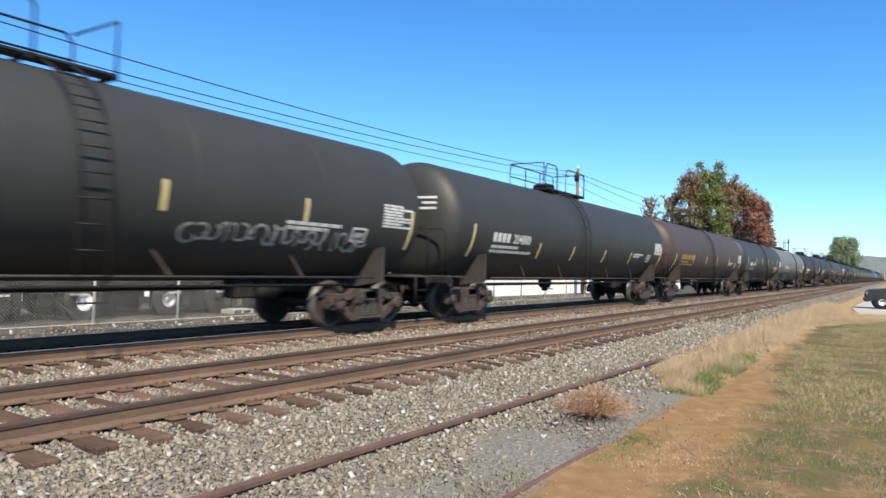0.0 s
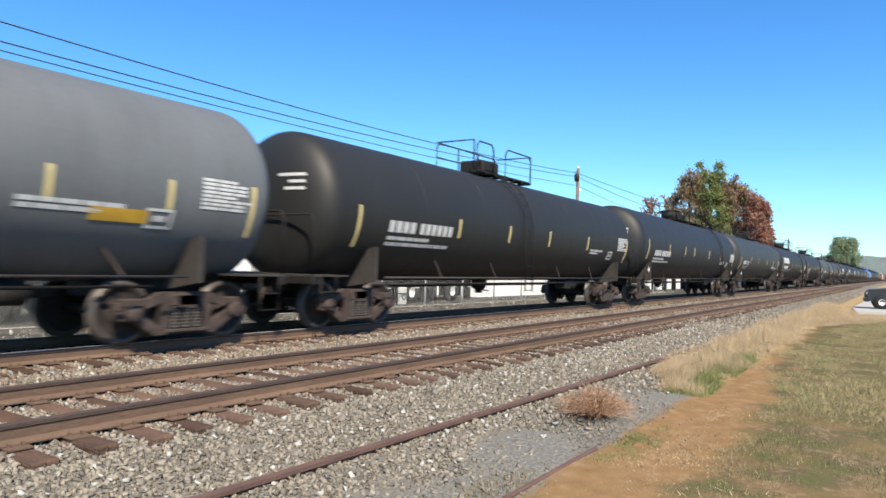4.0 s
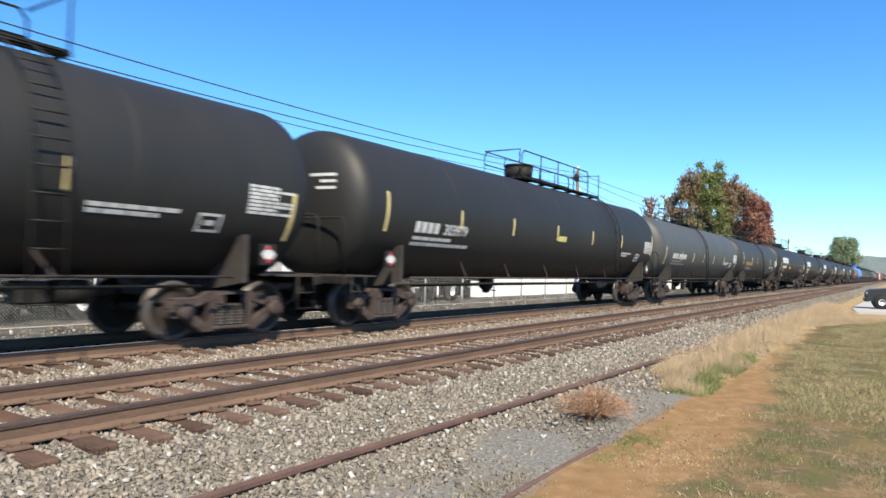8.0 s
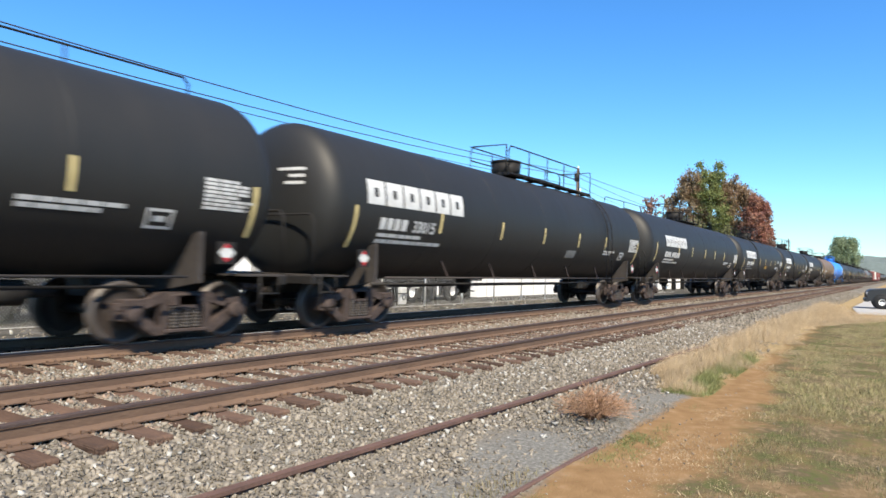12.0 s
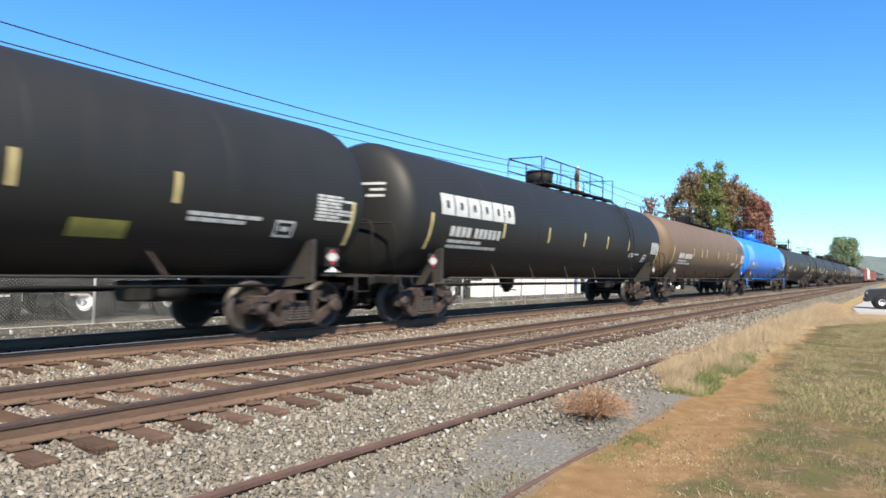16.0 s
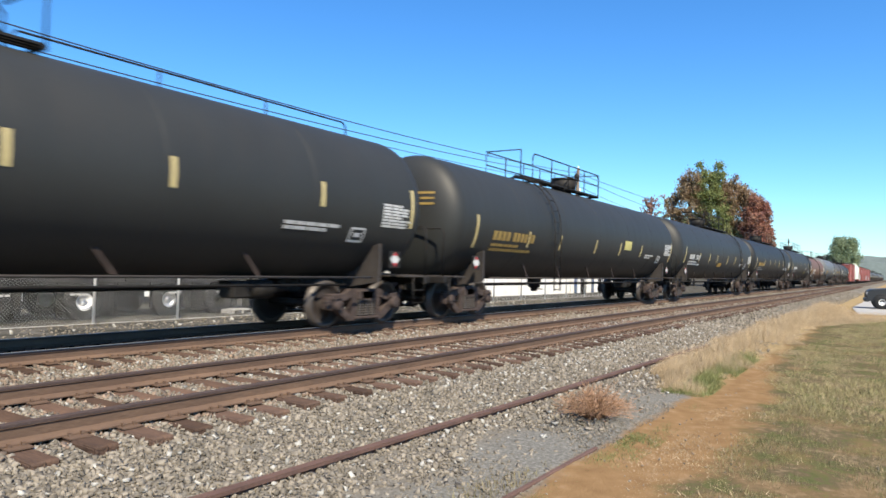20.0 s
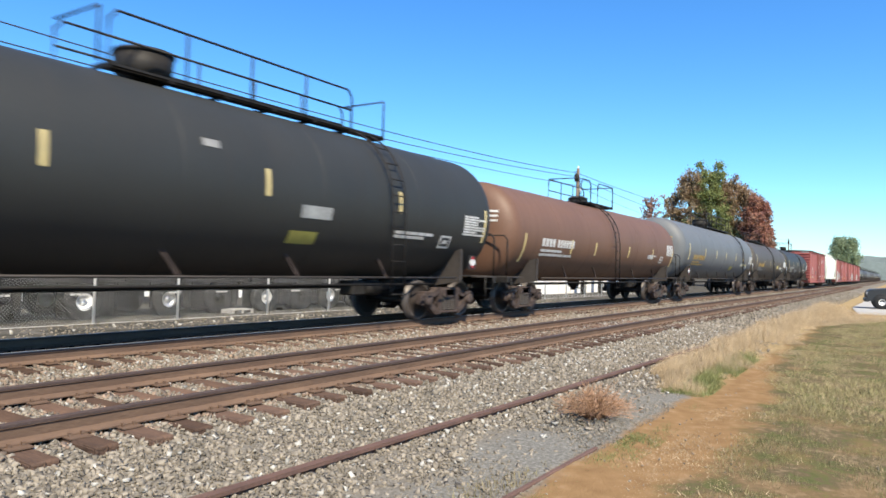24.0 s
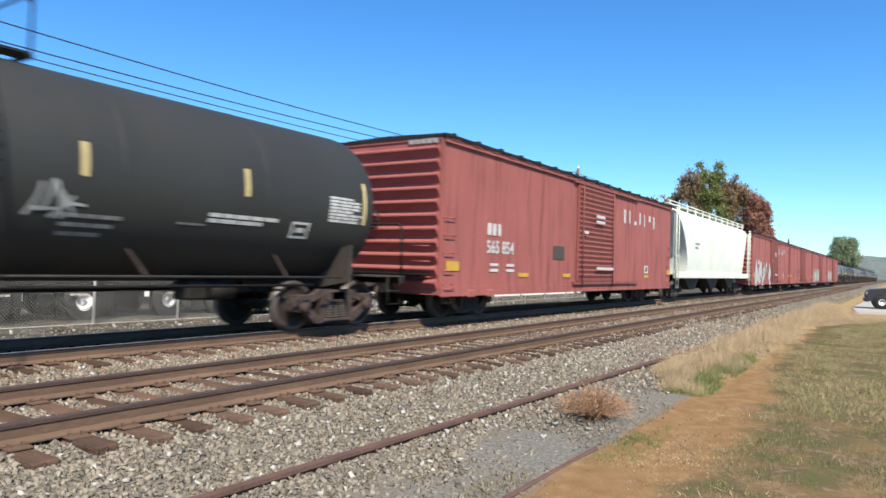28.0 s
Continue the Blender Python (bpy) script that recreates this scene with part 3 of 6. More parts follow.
def on_tank(r, zc, x0, x1, z0, z1, lean=0.0, off=0.008, nz=5):
    """A thin curved plate that lies on the near side of a tank."""
    def build(bm):
        rows = []
        for k in range(nz + 1):
            z = z0 + (z1 - z0) * k / nz
            yy = -math.sqrt(max((r + off) ** 2 - (z - zc) ** 2, 0.01))
            dx = lean * (z - z0)
            rows.append([bm.verts.new((x0 + dx, yy, z)), bm.verts.new((x1 + dx, yy, z))])
        for a, b in zip(rows, rows[1:]):
            bm.faces.new((a[0], a[1], b[1], b[0]))
        back = [[bm.verts.new((v.co.x, v.co.y + 0.006, v.co.z)) for v in row] for row in rows]
        for a, b in ((rows[0], back[0]), (back[-1], rows[-1])):
            bm.faces.new((a[1], a[0], b[0], b[1]))
        for i in (0, 1):
            for k in range(nz):
                q = (rows[k][i], rows[k + 1][i], back[k + 1][i], back[k][i])
                bm.faces.new(q if i == 0 else q[::-1])
    return build


def panel_lines(bm, r, zc, x0, x1, z0, z1, rows, seed, gap=0.4, off=0.008):
    """Rows of plain bars for small stencilled text that cannot be read."""
    rng = random.Random(seed)
    h = (z1 - z0) / rows
    for k in range(rows):
        za, x = z0 + k * h + h * gap / 2, x0
        end = x1 - rng.choice((0, 0, 0.15, 0.35)) * (x1 - x0)
        while x < end - 0.02:
            w = min(rng.uniform(0.10, 0.34), end - x)
            on_tank(r, zc, x, x + w, za, za + h * (1 - gap), 0, off, 2)(bm)
            x += w + 0.035


def numerals(text, size):
    """Upright figures as a mesh outline in x and z, from the built-in font."""
    cu = bpy.data.curves.new("figures", "FONT")
    cu.body, cu.size, cu.offset = text, size, size * 0.022
    tmp = bpy.data.objects.new("figures", cu)
    me = bpy.data.meshes.new_from_object(tmp)
    vs, fs = [tuple(v.co[:2]) for v in me.vertices], [tuple(p.vertices) for p in me.polygons]
    bpy.data.objects.remove(tmp), bpy.data.meshes.remove(me)
    return vs, fs


def figures_on(text, size, x0, z0, r, zc, flat=None):
    vs, fs = numerals(text, size)

    def build(bm):
        made = []
        for a, b in vs:
            z = z0 + b
            yy = -math.sqrt((r + 0.016) ** 2 - (z - zc) ** 2) if flat is None else flat
            made.append(bm.verts.new((x0 + a, yy, z)))
        for f in fs:
            if len(set(f)) > 2:
                try:
                    bm.faces.new([made[i] for i in f])
                except ValueError:
                    pass
    return build


def handrail(pts, posts, r=0.022):
    def build(bm):
        tube(bm, pts, r)
        for a, b in posts:
            tube(bm, [a, b], r * 0.9)
    return build


def ladder(car, x, r, zc, top, dark):
    """A ladder that follows the tank's side from the platform to below the sill."""
    hw = 0.21
    arc = [(-(r + 0.12) * math.cos(a), zc + (r + 0.12) * math.sin(a)) for a in (math.pi / 2 - 0.16 - k * 0.15 for k in range(10))]
    line = arc + [(-(r + 0.14), zc - 0.15), (-(r + 0.14), 0.62)]
    lad = part("ladder", ("ladder", r, zc, -1), lambda bm: tube(bm, [(-hw, a, b) for a, b in line], 0.02), dark, car, (x, 0, 0), "side ladder of round steel bar")
    part("stringer", ("ladder", r, zc, 1), lambda bm: tube(bm, [(hw, a, b) for a, b in line], 0.02), dark, lad)
    z = 0.66
    while z < zc + (r + 0.12) * math.sin(math.pi / 2 - 0.35):
        y = -(r + 0.14) if z < zc - 0.1 else -math.sqrt(max((r + 0.12) ** 2 - (z - zc) ** 2, 0.02))
        part("rung", "rung", lambda bm: tube(bm, [(-hw, 0, 0), (hw, 0, 0)], 0.014), dark, lad, (0, y, z))
        z += 0.33


def platform(car, x0, x1, ztop, dark, dome, xm, xl, tall=0.80):
    """Top platform with its railing, open at the ladder, round the valve housing."""
    w, g = x1 - x0, xl - x0
    deck = part("top_platform", ("deck", round(w, 2)), lambda bm: ([box(bm, 0, w, y - 0.05, y + 0.05, 0.0, 0.035) for y in (-0.55, -0.42, -0.29, 0.29, 0.42, 0.55)], [box(bm, k * w / 6 - 0.03 if k else 0, k * w / 6 + 0.03, -0.62, 0.62, -0.05, 0.0) for k in range(7)]), dark, car, (x0, 0, ztop + 0.03), "grated top platform")

    def hoop(a, b, y, n):
        pts = [(a, y, 0), (a, y, tall - 0.14), (a + 0.12, y, tall), (b - 0.12, y, tall), (b, y, tall - 0.14), (b, y, 0)]
        return handrail(pts, [((a + (b - a) * k / n, y, 0), (a + (b - a) * k / n, y, tall)) for k in range(1, n)] + [((a, y, tall * 0.5), (b, y, tall * 0.5))] * (n > 2))
    nn = max(2, round(w / 1.25))
    part("railing", ("railing", round(w, 2), 1), hoop(-0.15, w, 0.6, nn), dark, deck)
    for a, b in ((0.0, g - 0.35), (g + 0.35, w)):
        if b - a > 0.5:
            part("railing", ("railing", round(a, 2), round(b, 2), -1), hoop(a, b, -0.6, max(1, round((b - a) / 1.25))), dark, deck)
    for x in (-0.15, w):
        part("end_railing", "end_railing", handrail([(0, -0.6, 0), (0, -0.6, tall), (0, 0.6, tall)], []), dark, deck, (x, 0, 0))
    if dome == "drum":
        hs = part("valve_housing", "drum", lambda bm: lathe(bm, [(0, 0.0), (0, 0.33), (0.05, 0.35), (0.13, 0.43), (0.44, 0.455), (0.44, 0.0)], "z", 24), dark, car, (xm, 0, ztop + 0.02), "round valve housing")
        part("housing_lid", "drum_lid", lambda bm: lathe(bm, [(0.44, 0.0), (0.44, 0.475), (0.485, 0.475), (0.50, 0.45), (0.51, 0.0)], "z", 24), dark, hs)
    elif dome == "cap":
        hs = part("valve_housing", "cap", lambda bm: lathe(bm, [(0, 0.0), (0, 0.29), (0.40, 0.29), (0.44, 0.25), (0.45, 0.0)], "z", 20), dark, car, (xm, 0, ztop + 0.02), "narrow round valve housing")
        part("housing_flange", "cap_flange", lambda bm: lathe(bm, [(0.0, 0.29), (0.0, 0.36), (0.05, 0.36), (0.05, 0.29)], "z", 20), dark, hs)
    elif dome == "box":
        part("valve_housing", "box_housing", lambda bm: (box(bm, -0.45, 0.45, -0.40, 0.40, 0, 0.40, 0.05), box(bm, -0.36, 0.36, -0.43, -0.40, 0.1, 0.3, 0.02)), dark, car, (xm, 0, ztop + 0.03), "boxy valve housing")
    else:
        part("manway", "manway", lambda bm: (lathe(bm, [(0, 0.0), (0, 0.30), (0.2, 0.30), (0.2, 0.36), (0.25, 0.36), (0.31, 0.22), (0.34, 0.0)], "z", 18), lathe(bm, [(0.12, 0.30), (0.12, 0.37), (0.17, 0.37), (0.17, 0.30)], "z", 12)), dark, car, (xm, 0, ztop), "bolted manway cover")


def tank_car(s0, s1, shell, label, style="short", r=1.47, zc=2.35, marks=WHITE, number="", brand=False, rails=FRAME, graffiti=(), panels=(), white_rail=0.0, short_end=0.0, top=0.0, tops=(), patch=None, placards=True, dome=None, seed=0, bands=(), stencils=()):
    """One tank car from coupler to coupler; s0 and s1 run along the train."""
    rng = random.Random(seed + 11)
    length = s1 - s0
    car = thing("tank_car", (s0, YF, 0), label, "tank car", "cars of the freight train")
    gap = 0.42
    ta, tb = gap + 0.62, length - gap - 0.62 - short_end
    sh = part("tank", ("tank", round(length - short_end, 2), r), lambda bm: lathe(bm, [(ta, r), (ta + (tb - ta) * 0.25, r), (ta + (tb - ta) * 0.5, r), (ta + (tb - ta) * 0.75, r), (tb, r)], "x", 64), shell, car, (0, 0, zc))
    for k in range(1, 6):
        part("weld_band", ("weld", r), lambda bm: lathe(bm, [(-0.012, r), (-0.008, r + 0.005), (0.008, r + 0.005), (0.012, r)], "x", 48), shell, sh, (ta + (tb - ta) * k / 6, 0, 0))
    part("tank_head", ("head", r), lambda bm: lathe(bm, head_profile(r), "x", 64), shell, car, (ta, 0, zc))
    part("tank_head", ("head_b", r), lambda bm: lathe(bm, [(-a, b) for a, b in head_profile(r)], "x", 64), shell, car, (tb, 0, zc))
    # underframe at both ends
    for end, x, d in (("a", 0.0, 1), ("b", length, -1)):
        def sill(bm):
            box(bm, min(0.35 * d, 3.1 * d), max(0.35 * d, 3.1 * d), -0.3, 0.3, 0.66, 1.0, 0.02)
            box(bm, min(0.30 * d, 0.45 * d), max(0.30 * d, 0.45 * d), -1.42, 1.42, 0.86, 1.0, 0.01)
        st = part("stub_sill", ("sill", d), sill, FRAME, car, (x, 0, 0))
        part("deck", ("end_deck", d), lambda bm: box(bm, min(0.3 * d, 1.25 * d), max(0.3 * d, 1.25 * d), -1.42, 1.42, 1.0, 1.03), rails if rails is not FRAME else PLATE, st)
        part("coupler", ("coupler", d), lambda bm: (box(bm, min(0.03 * d, 0.4 * d), max(0.03 * d, 0.4 * d), -0.09, 0.09, 0.76, 0.94, 0.02), box(bm, min(0, 0.2 * d), max(0, 0.2 * d), -0.16, 0.14, 0.72, 0.98, 0.04), tube(bm, [(0.3 * d, -0.2, 0.75), (0.15 * d, -0.25, 0.5), (0.0, -0.2, 0.42)], 0.03)), TRUCK, st)

        for s in (-1, 1):
            def bolster(bm):
                arc = [(s * r * math.sin(a), zc - r * math.cos(a)) for a in (1.0, 0.88, 0.74, 0.58, 0.4)]
                prism(bm, [(s * 0.45, 0.74), (s * 1.40, 0.90), (s * 1.42, arc[0][1] + 0.04)] + arc, -0.03, 0.03, "yz")
                box(bm, -0.045, 0.045, min(s * 1.41, s * 1.44), max(s * 1.41, s * 1.44), 0.90, arc[0][1] + 0.04)
            part("bolster_web", ("bolster", r, zc, s), bolster, PLATE, car, (x + 2.05 * d, 0, 0), "grey bolster plate")
        xr = 0.36 * d
        hr = part("end_handrail", ("end_handrail", d), handrail([(xr, -1.36, 1.0), (xr, -1.36, 2.0), (xr, -1.26, 2.12), (xr, 1.26, 2.12), (xr, 1.36, 2.0), (xr, 1.36, 1.0)], []), rails, car, (x, 0, 0), "bent-pipe end handrail")
        if white_rail and end == "a":
            part("painted_length", ("white_pipe", white_rail), handrail([(xr, -1.36, 1.52), (xr, -1.36, 2.0), (xr, -1.26, 2.12), (xr, white_rail, 2.12)], [], 0.029), WHITE, hr, (0, 0, 0), "white-painted length of the handrail")
        part("end_ladder", ("end_ladder", d), handrail([(0.9 * d, -1.44, 1.0), (0.9 * d, -1.44, 0.45), (0.5 * d, -1.44, 0.45), (0.5 * d, -1.44, 1.0)], [((0.5 * d, -1.44, 0.72), (0.9 * d, -1.44, 0.72))], 0.018), rails, hr)
        part("brake_hose", ("hose", d), lambda bm: tube(bm, [(0.4 * d, 0.3, 0.75), (0.2 * d, 0.32, 0.5), (0.0, 0.3, 0.36)], 0.025), FRAME, st)
        if placards and not (style == "short" and seed % 3):
            pc = part("placard_holder", "placard_holder", lambda bm: box(bm, -0.17, 0.17, -0.01, 0.01, -0.17, 0.17), FRAME, car, (x + 1.62 * d, -1.47, 1.36))
            part("placard", "placard", lambda bm: prism(bm, [(0, -0.15), (0.15, 0), (0, 0.15), (-0.15, 0)], -0.018, -0.012), WHITE, pc, (0, 0, 0), "red and white diamond placard")
            part("placard_band", "placard_band", lambda bm: (prism(bm, [(0, -0.15), (0.075, -0.075), (-0.075, -0.075)], -0.022, -0.019), prism(bm, [(0, 0.15), (-0.075, 0.075), (0.075, 0.075)], -0.022, -0.019)), RED, pc)
        truck(car, x + 2.0 * d)
    # side rails and their straps
    for s in (-1, 1):
        part("side_rail", ("side_rail", round(length, 2), s), lambda bm: tube(bm, [(2.3, s * 1.46, 0.99), (length - 2.3, s * 1.46, 0.99)], 0.022), rails if rails is not FRAME else PLATE, car)
    ys = math.sqrt(r * r - (1.36 - zc) ** 2)
    for x in (4.55, 7.15, 11.3, 14.0) if r < 1.5 else (4.85, 7.1, 9.6, 12.05, 14.6):
        part("strap", ("strap", r, zc), lambda bm: prism(bm, [(-0.01, 1.40), (0.055, 1.40), (0.40, 0.98), (0.335, 0.98)], -ys - 0.02, -ys + 0.01), TRUCK, car, (x, 0, 0))
    # outlet valve, brake gear
    xm = length * (0.47 if style == "short" else 0.40)
    vl = part("outlet_valve", "outlet", lambda bm: (lathe(bm, [(0.52, 0.0), (0.52, 0.10), (0.62, 0.12), (0.66, 0.2), (0.92, 0.24), (0.98, 0.24)], "z", 12), tube(bm, [(0, 0, 0.62), (0.25, -0.2, 0.58)], 0.02)), FRAME, car, (xm, 0, 0))
    part("brake_cylinder", "brake_cyl", lambda bm: (lathe(bm, [(0, 0.0), (0, 0.17), (0.5, 0.17), (0.55, 0.08), (0.9, 0.05), (0.9, 0.0)], "x", 12, (0, -0.55, 0.75)), box(bm, -0.5, -0.1, -0.75, -0.35, 0.6, 0.9, 0.03)), FRAME, car, (length - 4.6, 0, 0))
    part("brake_pipe", ("brake_pipe", round(length, 2)), lambda bm: (tube(bm, [(2.5, -0.95, 0.83), (length - 2.5, -0.95, 0.83)], 0.024), tube(bm, [(3.0, 0.5, 0.72), (length - 3.0, 0.5, 0.72)], 0.03)), FRAME, car)
    # top fittings
    ztop = zc + r
    dome = dome or {"short": "manway", "deck": "drum", "mirror": "drum", "full": "box"}[style]
    p0, p1, xd, xl = {"short": (7.2, 10.4, 8.35, 8.45), "deck": (9.0, 15.3, 9.95, 14.6), "mirror": (5.7, 11.9, 10.1, 6.0), "full": (8.5, 12.4, 9.75, 11.6)}[style]
    p0, p1, xd, xl = tops or (p0 + top, p1 + top, xd + top, xl + top)
    platform(car, p0, p1, ztop, rails, dome, xd, xl)
    if style == "full":
        yy = 0.62
        for a, b in ((0.9, p0 - 0.1), (p1 + 0.1, length - 0.9)):
            nn = max(2, round((b - a) / 2.2))
            wk = part("top_walkway", ("walkway", round(b - a, 2)), lambda bm: box(bm, 0, b - a, 0.1, yy + 0.06, -0.02, 0.02), rails, car, (a, 0, ztop))
            part("walkway_railing", ("walkway_rail", round(b - a, 2)), handrail([(0, yy, 0), (0, yy, 0.40), (0.1, yy, 0.5), (b - a - 0.1, yy, 0.5), (b - a, yy, 0.40), (b - a, yy, 0)], [(((b - a) * k / nn, yy, 0), ((b - a) * k / nn, yy, 0.5)) for k in range(1, nn)], 0.02), rails, wk)
    if style != "full":
        ladder(car, xl, r, zc, ztop, rails)
    # markings on the near side
    sz = (2.14 if r < 1.5 else 2.30)
    xs = [1.5, 5.1, 7.6, 10.1, 13.1] if r < 1.5 else [1.5, 5.0, 7.5, 10.2, 12.5, 14.9]
    ez, sz, xs = bands or (sz - 0.16, sz, xs)
    for x in list(xs) + [length - 1.12 - short_end]:
        end = x < 2 or x > length - 2
        h, z = (0.80, ez) if end else (0.44, sz)
        part("reflective_strip", ("strip", r, zc, h, z), on_tank(r, zc, -0.042, 0.042, z - h * 0.5, z + h * 0.5), YELLOW, car, (x, 0, 0), "yellow reflective strip")
    mx = 2.45 if not brand else brand
    if brand:
        for k in range(6):
            x = mx + k * 0.59

            def block(bm):
                on_tank(r, zc, 0, 0.20, 2.42, 2.90)(bm)
                on_tank(r, zc, 0.20, 0.33, 2.75, 2.90, nz=2)(bm)
                on_tank(r, zc, 0.20, 0.33, 2.42, 2.57, nz=2)(bm)
                on_tank(r, zc, 0.33, 0.53, 2.42, 2.90)(bm)
            part("emblem_block", ("emblem", r, zc), block, WHITE, car, (x, 0, 0), "block of a white painted emblem")
        zt, mx = 1.95, mx + (0.45 if brand < 2.4 else 0.0)
    else:
        zt = 1.92 if r < 1.5 else 1.96
    part("owner_mark", ("owner", r, zc, zt), lambda bm: [on_tank(r, zc, k * 0.24, k * 0.24 + 0.17, zt, zt + 0.235, nz=3)(bm) for k in range(4)], marks, car, (mx, 0, 0), "row of plain stencilled marks", many=True)
    if number:
        part("car_number", ("number", number, r, zc, zt), figures_on(number, 0.335, mx + 1.08, zt, r, zc), marks, car, (0, 0, 0), "stencilled car number")
    else:
        part("car_number", ("numbar", r, zc, zt), lambda bm: [on_tank(r, zc, k * 0.22, k * 0.22 + 0.15, zt, zt + 0.235, nz=3)(bm) for k in range(6)], marks, car, (mx + 1.08, 0, 0), "row of plain stencilled marks", many=True)
    part("load_data", ("load", r, zc, seed % 3), lambda bm: panel_lines(bm, r, zc, 0, 2.3, zt - 0.30, zt - 0.06, 2, seed % 3), GREYMARK if seed % 2 else marks, car, (mx, 0, 0), "small stencilled data lines", many=True)
    part("test_panel", ("test", r, zc, seed % 4), lambda bm: panel_lines(bm, r, zc, 0, 0.95, 1.99, 2.47, 8, seed % 4 + 20, 0.28), WHITE if seed % 3 else GREYMARK, car, (length - 2.08 - short_end, 0, 0), "stencilled test data panel", many=True)
    part("class_mark", ("class", r, zc, seed % 2), lambda bm: panel_lines(bm, r, zc, 0, 1.6 if seed % 2 else 1.1, 1.80, 1.97, 2, seed % 2 + 40, 0.3), WHITE, car, (tb - 3.6, 0, 0), "white stencilled line", many=True)
    part("label_frame", ("label", r, zc), lambda bm: (on_tank(r, zc, 0, 0.42, 1.66, 1.70, nz=1)(bm), on_tank(r, zc, 0, 0.42, 1.90, 1.94, nz=1)(bm), on_tank(r, zc, 0, 0.04, 1.70, 1.90, nz=2)(bm), on_tank(r, zc, 0.38, 0.42, 1.70, 1.90, nz=2)(bm), on_tank(r, zc, 0.12, 0.30, 1.76, 1.84, nz=2)(bm)), WHITE, car, (tb - 1.9, 0, 0), "white-framed label")
    for px, w, z0, z1, n in stencils:
        part("stencil_lines", ("stencils", r, zc, w, z0, z1, n), lambda bm: panel_lines(bm, r, zc, 0, w, z0, z1, n, n + 60, 0.55), GREYMARK, car, (px, 0, 0), "faded stencilled lines", many=True)
    for px, w, z0, z1, pm, words in panels:
        part("label_panel", ("panel", r, zc, w, z0, z1), on_tank(r, zc, 0, w, z0, z1), pm, car, (px, 0, 0), words)

    def head_lines(bm):
        for k, w in enumerate((0.62, 0.36, 0.45)):
            for (ya, yb) in ((-0.95, -0.95 + w),):
                z = 0.50 - k * 0.13
                f = lambda y, zz: -0.62 * max(1 - (math.hypot(y, zz) / r) ** BULGE, 0) ** (1 / BULGE) - 0.012
                ys = [ya + (yb - ya) * j / 4 for j in range(5)]
                lo = [bm.verts.new((f(y, z), y, z)) for y in ys]
                hi = [bm.verts.new((f(y, z + 0.055), y, z + 0.055)) for y in ys]
                for j in range(4):
                    bm.faces.new((lo[j], hi[j], hi[j + 1], lo[j + 1]))
    part("head_stencil", ("head_lines", r), head_lines, marks, car, (ta, 0, zc), "stencilled lines on the tank end", many=True)
    for g in graffiti:
        part("graffiti", ("graffiti", r, zc, g), lambda bm: scribble(bm, r, zc, *g), SPRAY, car, (g[1], 0, 0), "faded white spray-paint scrawl", many=True)
    if patch:
        for (a, w, z0, z1) in patch[1]:
            part("repaint_patch", ("patch", r, zc, w, z0), on_tank(r, zc, 0, w, z0, z1, 0, 0.004, 8), patch[0], car, (ta + a if a >= 0 else tb + a, 0, 0), "paler repainted patch")
    return car


def scribble(bm, r, zc, seed, x0, w, zm=1.68, rh=0.2, style="loops"):
    """Loops or slashes of sprayed line with no letters in them."""
    rng = random.Random(seed)
    x = 0.0

    def stroke(xa, za, xb, zb, wa, wb):
        d = math.hypot(xb - xa, zb - za)
        nx, nz, prev = -(zb - za) / d, (xb - xa) / d, None
        for k in range(5):
            t = k / 4
            h = wa + (wb - wa) * t
            cx, cz = xa + (xb - xa) * t + 0.06 * d * math.sin(3.14 * t), za + (zb - za) * t
            pts = [bm.verts.new((cx + e * h * nx, -math.sqrt((r + 0.01) ** 2 - (cz + e * h * nz - zc) ** 2), cz + e * h * nz)) for e in (-1, 1)]
            if prev:
                bm.faces.new((prev[0], prev[1], pts[1], pts[0]))
            prev = pts
    if style == "slashes":
        while x < w:
            z0, up, run = zm + rh * rng.uniform(-1.0, -0.1), rh * rng.uniform(0.7, 1.5), rng.uniform(-0.12, 0.3)
            stroke(x, z0, x + run, min(z0 + up, zm + rh * 1.15), 0.028, 0.02)
            if rng.random() < 0.65:
                stroke(x + run * 0.5, z0 + up * rng.uniform(0.2, 0.8), x + run + rng.uniform(0.15, 0.4), z0 + up * rng.uniform(0.0, 0.9), 0.026, 0.016)
            x += rng.uniform(0.10, 0.2)
        return
    while x < w:
        a0, n = rng.uniform(0, 6), rng.randint(7, 13)
        cz, ra, rb, prev = zm + rng.uniform(-0.05, 0.05), rng.uniform(0.09, 0.2), rh * rng.uniform(0.6, 1.0), None
        for k in range(n):
            a = a0 + k * 0.42
            pts = []
            for q in (1.0, 0.74):
                qx, qz = x + ra * q * math.cos(a), cz + rb * q * math.sin(a)
                pts.append(bm.verts.new((qx, -math.sqrt((r + 0.01) ** 2 - (qz - zc) ** 2), qz)))
            if prev:
                bm.faces.new((prev[0], prev[1], pts[1], pts[0]))
            prev = pts
        x += rng.uniform(0.14, 0.24)


